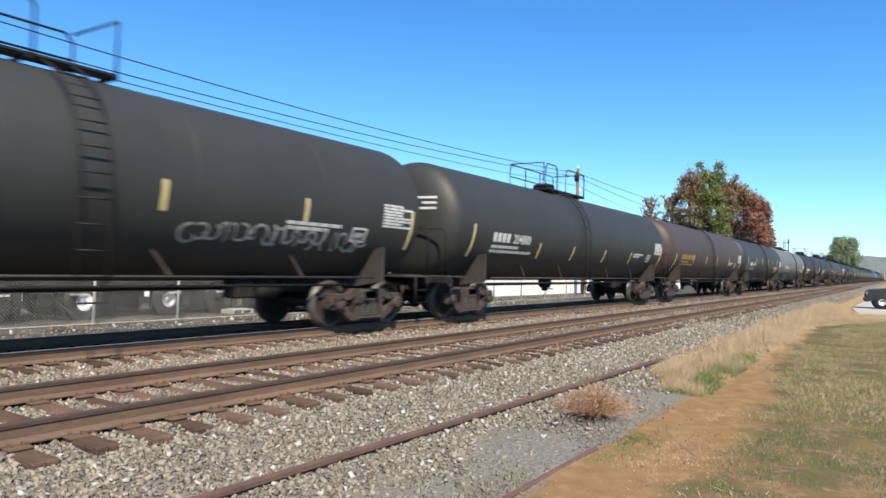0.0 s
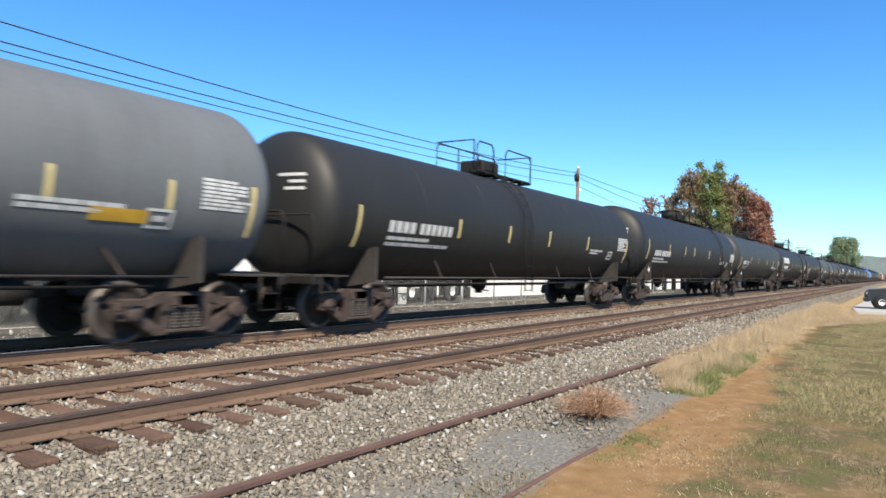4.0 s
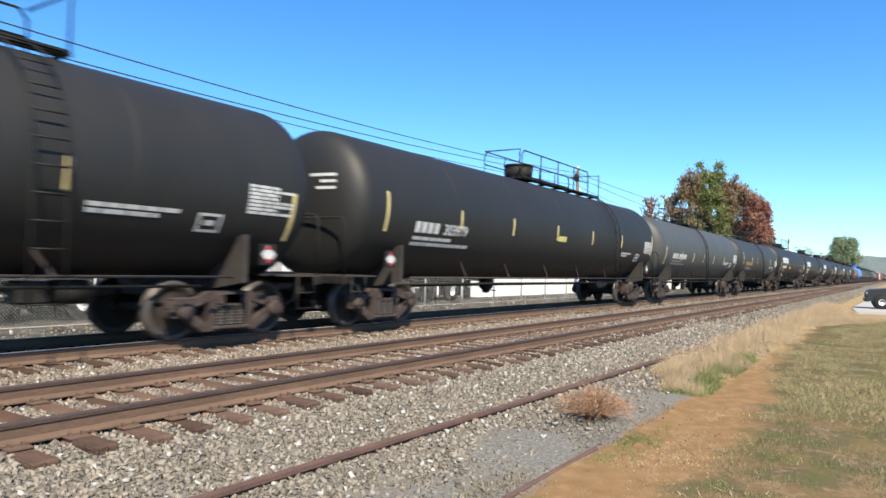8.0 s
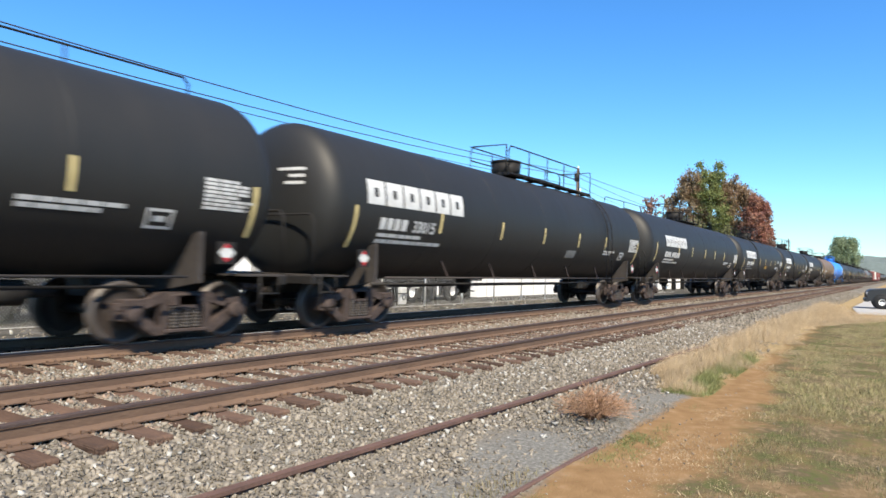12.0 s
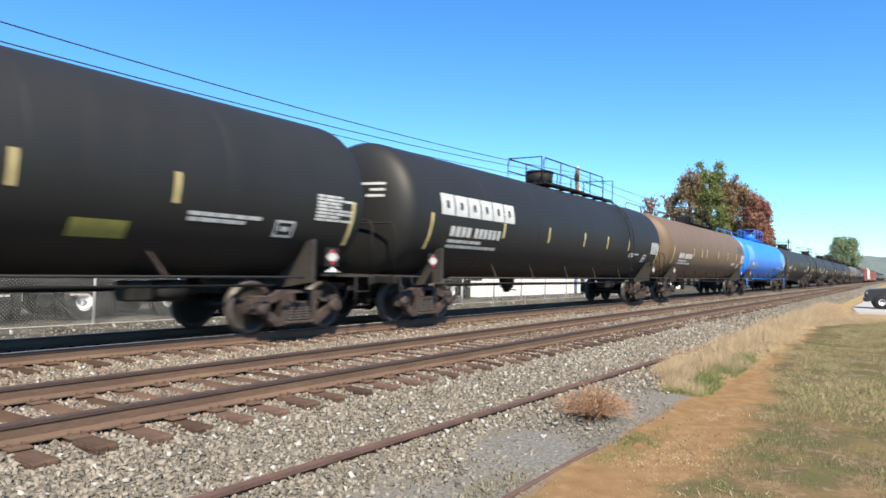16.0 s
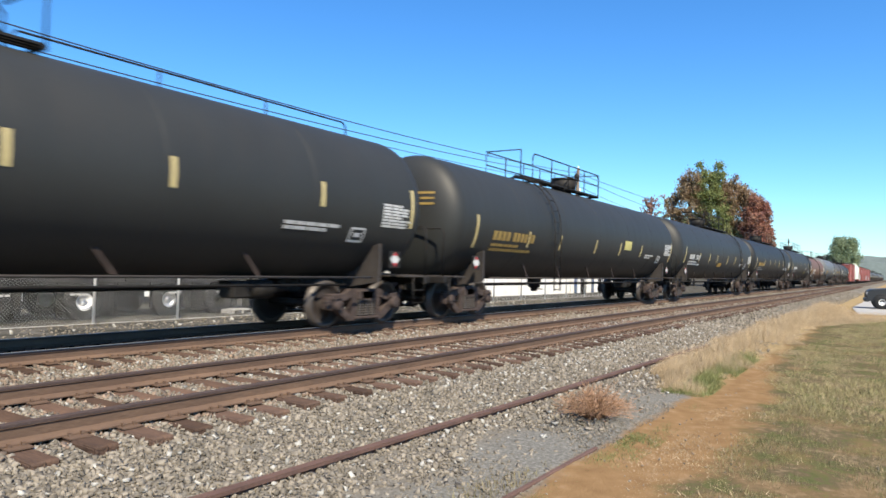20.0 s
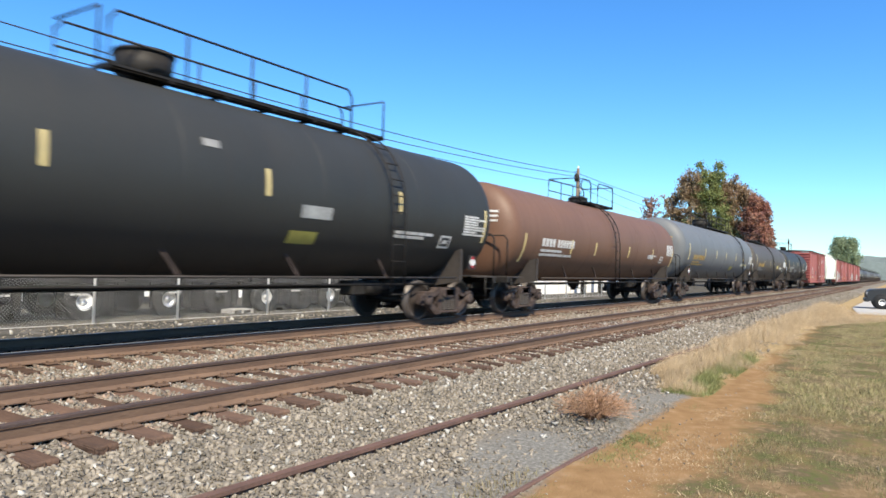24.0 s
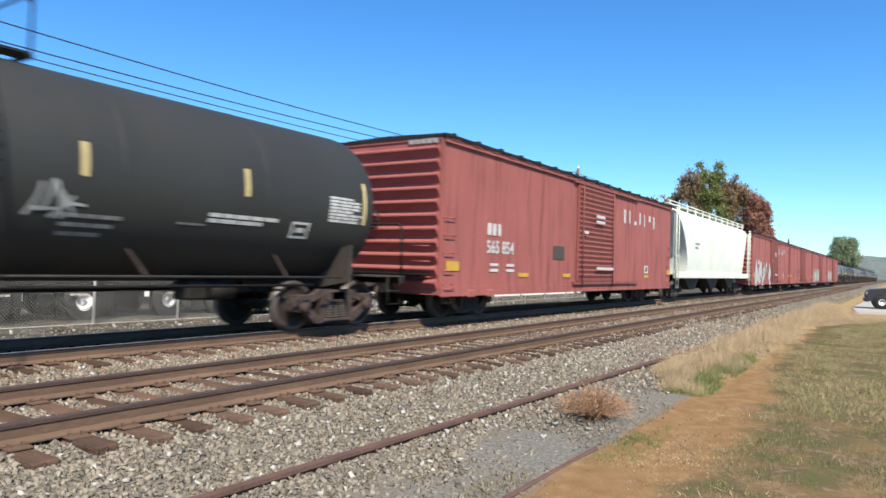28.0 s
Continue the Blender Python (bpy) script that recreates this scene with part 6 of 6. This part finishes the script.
def tree(at, h, w, hue, label, seed, leaves=5200, size=0.22, base=0.22):
    """Tapered trunk, forked limbs, and clumps of small leaf blades round the twig ends."""
    rng = np.random.default_rng(seed)
    t = thing("tree", at, label, "tree", "autumn trees")
    tips = []

    def wood(bm):
        tube(bm, [(0, 0, 0), (0.1, 0.05, h * 0.3), (-0.1, 0, h * 0.6), (0, 0, h * 0.9)], h * 0.016, 8)
        for k in range(16):
            a, z0 = rng.uniform(0, 6.283), h * rng.uniform(base, 0.8)
            reach = w * 0.5 * rng.uniform(0.5, 0.95) * (1 - ((z0 / h) - 0.45) ** 2 * 1.6)
            z1 = min(h * 0.95, z0 + h * rng.uniform(0.08, 0.25))
            e = (reach * math.cos(a), reach * math.sin(a), z1)
            m = (e[0] * 0.5, e[1] * 0.5, z0 + (z1 - z0) * 0.7)
            tube(bm, [(0, 0, z0), m, e], h * 0.006, 5)
            tips.extend((m, e))
    part("trunk", ("trunk", seed), wood, BARK, t)
    centres = []
    while len(centres) < 70:
        p = rng.normal(0, 1, 3)
        p = p / np.linalg.norm(p) * rng.uniform(0.35, 1.0) ** 0.5
        if p[2] > -0.75:
            zz = h * (0.60 + 0.38 * p[2])
            centres.append((p[0] * w * 0.5 * (0.85 + 0.3 * rng.random()), p[1] * w * 0.5, zz))
    centres = np.array(centres + tips)
    c = centres[rng.integers(0, len(centres), leaves)]
    pos = c + rng.normal(0, 1, (leaves, 3)) * np.array([w, w, w * 1.1]) * 0.06
    u = rng.normal(0, 1, (leaves, 3))
    u /= np.linalg.norm(u, axis=1)[:, None]
    q = rng.normal(0, 1, (leaves, 3))
    q -= (q * u).sum(1)[:, None] * u
    q /= np.linalg.norm(q, axis=1)[:, None]
    s = size * rng.uniform(0.6, 1.3, leaves)[:, None]
    v = np.stack([pos - u * s, pos + q * s * 0.55, pos + u * s, pos - q * s * 0.55], 1).reshape(-1, 3)
    f = np.arange(leaves * 4).reshape(-1, 4)
    crown = raw("crown", v.tolist(), f.tolist(), LEAF[hue], t)
    tagged(crown, "ragged crown of small %s leaves" % hue.replace("hazy", "grey-green"))
    return t


tree((98.5, 24.3, -0.6), 16.5, 4.9, "brown", "tall tree with thinning orange-brown leaves", 1, 14000, 0.14)
tree((98.0, 26.6, -0.6), 13.6, 3.0, "brown", "slim tree with thinning brown leaves", 9, 4500, 0.14)
tree((99.0, 21.7, -0.6), 17.6, 5.0, "green", "tall tree still in green leaf", 2, 22000, 0.14)
tree((101.0, 19.7, -0.6), 15.9, 4.4, "brown", "tall tree with thinning brown autumn leaves", 3, 15000, 0.14)
tree((101.0, 17.7, -0.6), 14.5, 4.6, "brown", "tall tree with rusty brown autumn leaves", 7, 12000, 0.14)
tree((99.0, 15.9, -0.6), 12.7, 4.0, "red", "broad tree with dull red autumn leaves", 4, 15000, 0.14)
tree((97.0, 15.2, -0.6), 9.8, 3.6, "red", "lower tree with dull red leaves", 8, 8000, 0.14)
tree((100.0, 30.2, -0.6), 12.9, 3.4, "red", "slim red-brown tree behind the train", 5, 2300, 0.16)
tree((98.0, 23.5, -0.6), 9.5, 5.0, "olive", "low olive-green tree under the taller crowns", 10, 7000, 0.17)
tree((98.5, 19.0, -0.6), 9.0, 4.5, "olive", "low olive-green tree under the taller crowns", 11, 7000, 0.17)
tree((290.0, 16.8, -1.0), 17.0, 11.0, "hazy", "round grey-green tree far down the line, haze in its colour", 6, 26000, 0.27)
for k, (x, y, h, w, hue) in enumerate(((32, 60, 10, 9, "olive"), (24, 62, 11, 9, "brown"), (40, 66, 10, 10, "green"), (16, 58, 10, 8, "brown"), (9, 60, 9, 8, "orange"))):
    tree((x, y, -0.6), h, w, hue, "tree behind the yard with thinning leaves", 20 + k, 3000, 0.4)


def ridge():
    """A wooded ridge on the skyline."""
    rng = np.random.default_rng(5)
    n = 90
    xs = np.linspace(700, 1500, n)
    top = 34 + 7 * np.sin(np.linspace(0, 5, n)) + rng.normal(0, 1.6, n)
    vs, fs = [], []
    for i in range(n):
        a = np.linspace(-0.5, 0.75, n)[i]
        cx, cy = 1300 * math.cos(a), 1300 * math.sin(a)
        vs += [(cx, cy, -8), (cx * 1.02, cy * 1.02, top[i] * 0.7), (cx * 1.06, cy * 1.06, top[i]), (cx * 1.2, cy * 1.2, -8)]
    for i in range(n - 1):
        for k in range(3):
            fs.append((i * 4 + k, (i + 1) * 4 + k, (i + 1) * 4 + k + 1, i * 4 + k + 1))
    m = material("hazy_woods", (0.125, 0.15, 0.145), 1.0, 0.0, 0.25, 0.02, 0.15, spec=0.0)
    tagged(raw("backdrop", vs, fs, m), "low hazy wooded ridge on the skyline", "hill", kind="structure")


ridge()


# ---- car at the roadside ----
def parked_car(at, turn):
    car = thing("parked_car", at, "dark grey estate car parked on concrete", "car", turn=turn)

    def shell(bm):
        side = [(0.02, 0.55), (0.0, 0.78), (0.04, 1.02), (0.22, 1.14), (1.45, 1.26), (2.15, 1.78), (2.6, 1.86), (4.5, 1.84), (4.85, 1.25), (4.9, 0.6), (4.6, 0.42), (0.3, 0.42)]
        rows = []
        for y, k in ((-0.95, 0.0), (-0.90, 0.05), (-0.7, 0.08), (0.7, 0.08), (0.90, 0.05), (0.95, 0.0)):
            rows.append([bm.verts.new((px + (0.12 * abs(y) ** 4 if px < 0.5 else 0), y * (1 - 0.16 * max(0, pz - 1.2) / 0.6), pz + k * (0.6 if pz > 0.9 else 0))) for px, pz in side])
        for p, q in zip(rows, rows[1:]):
            for i in range(len(side)):
                j = (i + 1) % len(side)
                bm.faces.new((p[i], p[j], q[j], q[i]))
        bm.faces.new(rows[0]), bm.faces.new(rows[-1][::-1])
    part("body", "car_body", shell, CARPAINT, car)
    for s in (-1, 1):
        part("side_window", ("car_win", s), lambda bm: prism(bm, [(1.7, 1.30), (2.25, 1.72), (4.35, 1.74), (4.6, 1.30)], s * 0.90 - 0.03, s * 0.90 + 0.03), GLASS, car)
        part("headlight", ("car_light", s), lambda bm: box(bm, 0.04, 0.42, s * 0.72 - 0.20, s * 0.72 + 0.225, 0.84, 1.02, 0.03), LAMP, car)
        part("mirror", ("car_mirror", s), lambda bm: box(bm, 1.75, 1.95, s * 1.05 - 0.11, s * 1.05 + 0.11, 1.25, 1.45, 0.03), CARPAINT, car)
        for x in (0.88, 3.9):
            wheel_of(car, (x, s * 0.88, 0.41), 0.41, 0.26, GALV)
            part("wheel_arch", "car_arch", lambda bm: lathe(bm, [(-0.03, 0.42), (-0.03, 0.50), (0.03, 0.50), (0.03, 0.42)], "y", 20), TYRE, car, (x, s * 0.94, 0.43))
    part("windscreen", "car_screen", lambda bm: prism(bm, [(1.52, 1.34), (2.16, 1.82), (2.13, 1.85), (1.48, 1.36)], -0.75, 0.75), GLASS, car)
    part("grille", "car_grille", lambda bm: [box(bm, -0.025, 0.02, -0.45, 0.45, 0.72 + k * 0.07, 0.76 + k * 0.07) for k in range(4)], FRAME, car)
    part("bumper", "car_bumper", lambda bm: box(bm, -0.06, 0.25, -0.93, 0.93, 0.42, 0.66, 0.05), CARPAINT, car)
    return car


parked_car((50.9, 1.80, -0.595), radians(-86))
pad = thing("concrete_pad", (0, 0, 0), "pale concrete parking pad", "pavement", kind="structure")
part("slab", "pad_slab", lambda bm: prism(bm, [(42.0, 1.75), (42.6, 0.3), (44, -9), (75, -9), (75, 2.2), (50.5, 2.45)], -0.75, -0.60, "xy"), CONCRETE, pad)


# ---- plants near the camera ----
def blades(name, n, place, height, width, mat, seed, label, lean=0.35, swell=0.0, plain=0):
    """Grass: each blade a bent pointed strip; swell lets the height follow soft mounds."""
    rng = np.random.default_rng(seed)
    x, y, edge = place(rng, n)
    n = len(x)
    h = rng.uniform(*height, n) * (0.35 + 0.65 * np.clip(edge * 2.2, 0, 1))
    if swell:
        h *= np.array([1 + swell * noise.noise((p * 1.3, q * 1.3, 2.0)) for p, q in zip(x, y)])
    a, b = rng.uniform(0, 6.283, n), rng.uniform(0, 6.283, n)
    ln = rng.uniform(0.05, lean, n) * h
    z = ground_z(x, y) - 0.015
    w = rng.uniform(*width, n)
    dx, dy = np.cos(a) * w, np.sin(a) * w
    lx, ly = np.cos(b) * ln, np.sin(b) * ln
    if plain:
        rows = [(x - dx, y - dy, z), (x + dx, y + dy, z), (x + lx, y + ly, z + h)]
    else:
        rows = [(x - dx, y - dy, z), (x + dx, y + dy, z), (x + lx * 0.4 + dx * 0.6, y + ly * 0.4 + dy * 0.6, z + h * 0.6), (x + lx, y + ly, z + h), (x + lx * 0.4 - dx * 0.6, y + ly * 0.4 - dy * 0.6, z + h * 0.6)]
    v = np.stack([np.stack(r, -1) for r in rows], 1).reshape(-1, 3)
    if plain:
        faces = np.arange(n * 3).reshape(-1, 3).tolist()
    else:
        k = np.arange(n)[:, None] * 5
        faces = (k + np.array([0, 1, 2, 4])).tolist() + (k + np.array([4, 2, 3])).tolist()
    return tagged(raw(name, v.tolist(), faces, mat), label, "grass", kind="stuff")


DRY = material("dry_straw", (0.42, 0.32, 0.20), 0.85, 0.0, 0.3, 1.5, 12, island=0.32, spec=0.2)
LAWN = material("lawn_blades", (0.165, 0.168, 0.075), 0.8, 0.0, 0.3, 1.2, 9, second=(0.225, 0.175, 0.10), island=0.4, spec=0.2)
# Lighter copy of LAWN: sunlight on the far grass, put into the colour.
FARLAWN = material("sun_paled_lawn_blades", (0.26, 0.255, 0.115), 0.8, 0.0, 0.3, 0.9, 6, second=(0.37, 0.30, 0.165), island=0.4, spec=0.2)
DRYLAWN = material("faded_lawn_straw", (0.31, 0.24, 0.14), 0.85, 0.0, 0.3, 1.5, 12, second=(0.19, 0.158, 0.083), island=0.4, spec=0.1)
STRAWBIT = material("pale_straw_bits", (0.40, 0.31, 0.20), 0.85, 0.0, 0.3, 1.5, 12, island=0.35, spec=0.1)
FRESH = material("fresh_green_blades", (0.165, 0.175, 0.07), 0.75, 0.0, 0.3, 2, 20, island=0.35, spec=0.2)
WEED = material("dead_weed_stalks", (0.33, 0.20, 0.125), 0.85, 0.0, 0.3, 4, 30, island=0.35, spec=0.2)


def strip_place(x0, x1, ya, yb, clump=0.5, power=1.0, ragged=0.0):
    """Where blades stand: a strip between two lines, thinned by soft patches; also how far inside the strip."""
    def place(rng, n):
        x = x0 + (x1 - x0) * rng.random(n) ** power
        wave = np.array([noise.noise((p * 0.55, 0.3, 7.0)) * 0.55 + noise.noise((p * 1.9, 5.3, 7.0)) * 0.3 for p in x])
        lo, hi = np.interp(x, [p[0] for p in ya], [p[1] for p in ya]) + wave * ragged, np.interp(x, [p[0] for p in yb], [p[1] for p in yb]) + wave * ragged * 0.4
        u = rng.random(n)
        y = lo + (hi - lo) * u
        soft = np.array([noise.noise((p * 0.9, q * 0.9, 4.0)) + noise.noise((p * 3.1, q * 3.1, 9.0)) * 0.6 for p, q in zip(x, y)])
        inside = np.minimum(np.minimum(u, 1 - u) * (hi - lo), (x - x0) * 0.6)
        keep = soft + rng.uniform(-0.25, 0.25, n) + np.clip(inside, 0, 0.35) > (clump - 0.5) * 1.2
        return x[keep], y[keep], inside[keep]
    return place


TALL = strip_place(9.9, 48, ((9.9, 2.4), (14, 2.45), (18.6, 2.35), (27, 2.3), (48, 2.2)), ((9.9, 2.9), (12, 3.5), (20, 3.75), (48, 4.0)), 0.55, 1.5, 1.1)
blades("tall_dry_grass", 90000, TALL, (0.05, 0.26), (0.001, 0.0024), DRY, 1, "tall wispy straw-coloured grass along the ballast", 1.0, 0.8, 1)
blades("dry_grass_wisps", 60000, TALL, (0.12, 0.44), (0.0009, 0.0022), DRY, 13, "long bent wisps of straw-coloured grass", 0.75, 0.9)
blades("green_grass_fringe", 26000, strip_place(9.7, 16.0, ((9.7, 2.12), (16, 2.3)), ((9.7, 2.75), (16, 3.0)), 0.56), (0.05, 0.22), (0.0015, 0.004), FRESH, 2, "tufts of green grass beside the path", 0.8, 0.5)
EDGE = ((3.6, 1.38), (8, 1.40), (10.4, 1.68), (13.6, 1.95), (19, 2.2), (28, 2.0), (34, 1.2), (40, -2.0), (45, -8.8))
blades("green_lawn", 150000, strip_place(3.6, 10, ((3.6, -3.2), (10, -4)), EDGE, 0.60, 1.1, 0.8), (0.02, 0.07), (0.002, 0.004), LAWN, 3, "short patchy olive-green lawn", 0.9, 0.6, 1)
blades("far_lawn", 170000, strip_place(9, 36, ((9, -3.8), (26, -7), (36, -9)), EDGE, 0.62, 1.3, 0.7), (0.02, 0.08), (0.0025, 0.005), FARLAWN, 17, "yellow-green lawn with dry tufts, sunlight put into its colour", 1.3, 0.6, 1)
blades("dry_lawn", 260000, strip_place(3.6, 45, ((3.6, -3.2), (45, -9)), EDGE, 0.46, 1.45, 0.8), (0.012, 0.05), (0.0015, 0.004), DRYLAWN, 4, "dry straw blades in the lawn", 1.4, 0.4, 1)
blades("path_straw", 16000, strip_place(3.8, 20, ((3.8, 1.3), (20, 1.9)), ((3.8, 2.0), (20, 2.3)), 0.5, 1.3), (0.008, 0.035), (0.002, 0.006), STRAWBIT, 9, "bits of pale straw on the dirt path", 2.5, 0.0, 1)
blades("fence_weeds", 900, strip_place(5, 34, ((5, 15.3), (34, 15.3)), ((5, 16.9), (34, 16.9)), 0.7), (0.05, 0.24), (0.003, 0.006), LAWN, 12, "dull weeds along the foot of the fence", 0.9, 0.6, 1)
blades("lawn_tufts", 26000, strip_place(3.6, 13, ((3.6, -2.4), (13, -4.5)), EDGE, 0.86, 1.2, 0.7), (0.04, 0.11), (0.003, 0.006), LAWN, 18, "denser tufts of olive-green grass", 0.8, 0.5, 1)
blades("straw_tufts", 16000, strip_place(3.6, 30, ((3.6, -2.4), (30, -8)), EDGE, 0.92, 1.3, 0.9), (0.03, 0.10), (0.003, 0.006), DRY, 19, "pale dry tufts in the lawn", 1.0, 0.5, 1)
blades("lawn_straw", 22000, strip_place(3.6, 16, ((3.6, -1.5), (16, -2)), ((3.6, 1.6), (16, 2.1)), 0.72, 1.3, 0.8), (0.01, 0.05), (0.002, 0.006), STRAWBIT, 14, "pale straw litter on the lawn", 2.5, 0.0, 1)
blades("dry_verge", 40000, strip_place(28, 44, ((28, 2.2), (34, 0.5), (38, -3.0), (44, -9)), ((28, 2.6), (44, 2.6)), 0.55, 1.2, 0.6), (0.03, 0.16), (0.002, 0.005), DRY, 15, "low straw-coloured grass at the end of the lawn", 1.0, 0.8, 1)
blades("path_weeds", 12000, strip_place(3.8, 10, ((3.8, 1.85), (10, 2.0)), ((3.8, 2.25), (10, 2.3)), 0.75), (0.01, 0.05), (0.002, 0.004), FRESH, 6, "sparse yellow-green weeds along the path edge", 0.8)
blades("path_edge_weeds", 5000, strip_place(4.1, 7.2, ((4.1, 2.05), (7.2, 2.15)), ((4.1, 2.32), (7.2, 2.32)), 0.4), (0.02, 0.07), (0.002, 0.004), FRESH, 16, "yellow-green weeds at the edge of the path", 0.8, 0.4, 1)
blades("gravel_weeds", 900, strip_place(3.6, 5.6, ((3.6, 2.3), (5.6, 2.35)), ((3.6, 2.9), (5.6, 2.6)), 0.62), (0.04, 0.16), (0.002, 0.004), LAWN, 7, "thin weeds in the cinders", 0.6)


def weed_bush(at, r, h, seed):
    """Dead tangle of thin branching stalks."""
    rng = random.Random(seed)
    t = thing("dead_weed_bush", at, "dead rust-brown weed bush beside the old rail", "bush")
    for c in range(4):
        def stems(bm):
            for k in range(78):
                a, q = rng.uniform(0, 6.283), rng.uniform(0.15, 1.0)
                e = Vector((math.cos(a) * r * q, math.sin(a) * r * q, h * rng.uniform(0.25, 1.0) * (1.15 - 0.75 * q)))
                m = e * 0.5 + Vector((rng.uniform(-0.05, 0.05), rng.uniform(-0.05, 0.05), 0.04))
                tube(bm, [(e.x * 0.15, e.y * 0.15, 0), m, e], 0.0022, 3)
                for j in range(3):
                    d = Vector((rng.uniform(-1, 1), rng.uniform(-1, 1), rng.uniform(0, 1))) * 0.12
                    tube(bm, [m.lerp(e, j / 3), m.lerp(e, j / 3) + d], 0.0018, 3)
        part("tangle", ("stems", seed, c), stems, WEED, t)
    return t


weed_bush((7.45, 2.84, -0.41), 0.50, 0.44, 3)


# ---- what moves ----
def motions():
    for car in CARS:
        x0 = car.location.x
        walk(car, [(0.0, pose(x0, YF, 0)), (28.0, pose(x0 - SPEED * 28.0, YF, 0))])
    turn = -math.degrees(SPEED / 0.457)
    first = {}
    for s, w in WHEELSETS:
        if s not in first:
            walk(w, [(k / FPS, pose(s * 0.89, 0, 0.457, 0, turn * k / FPS, 0)) for k in range(int(28 * FPS) + 1)])
            first[s] = w
        else:
            w.rotation_mode = "QUATERNION"
            w.animation_data_create()
            w.animation_data.action = first[s].animation_data.action
            w.animation_data.action_slot = first[s].animation_data.action_slot


motions()
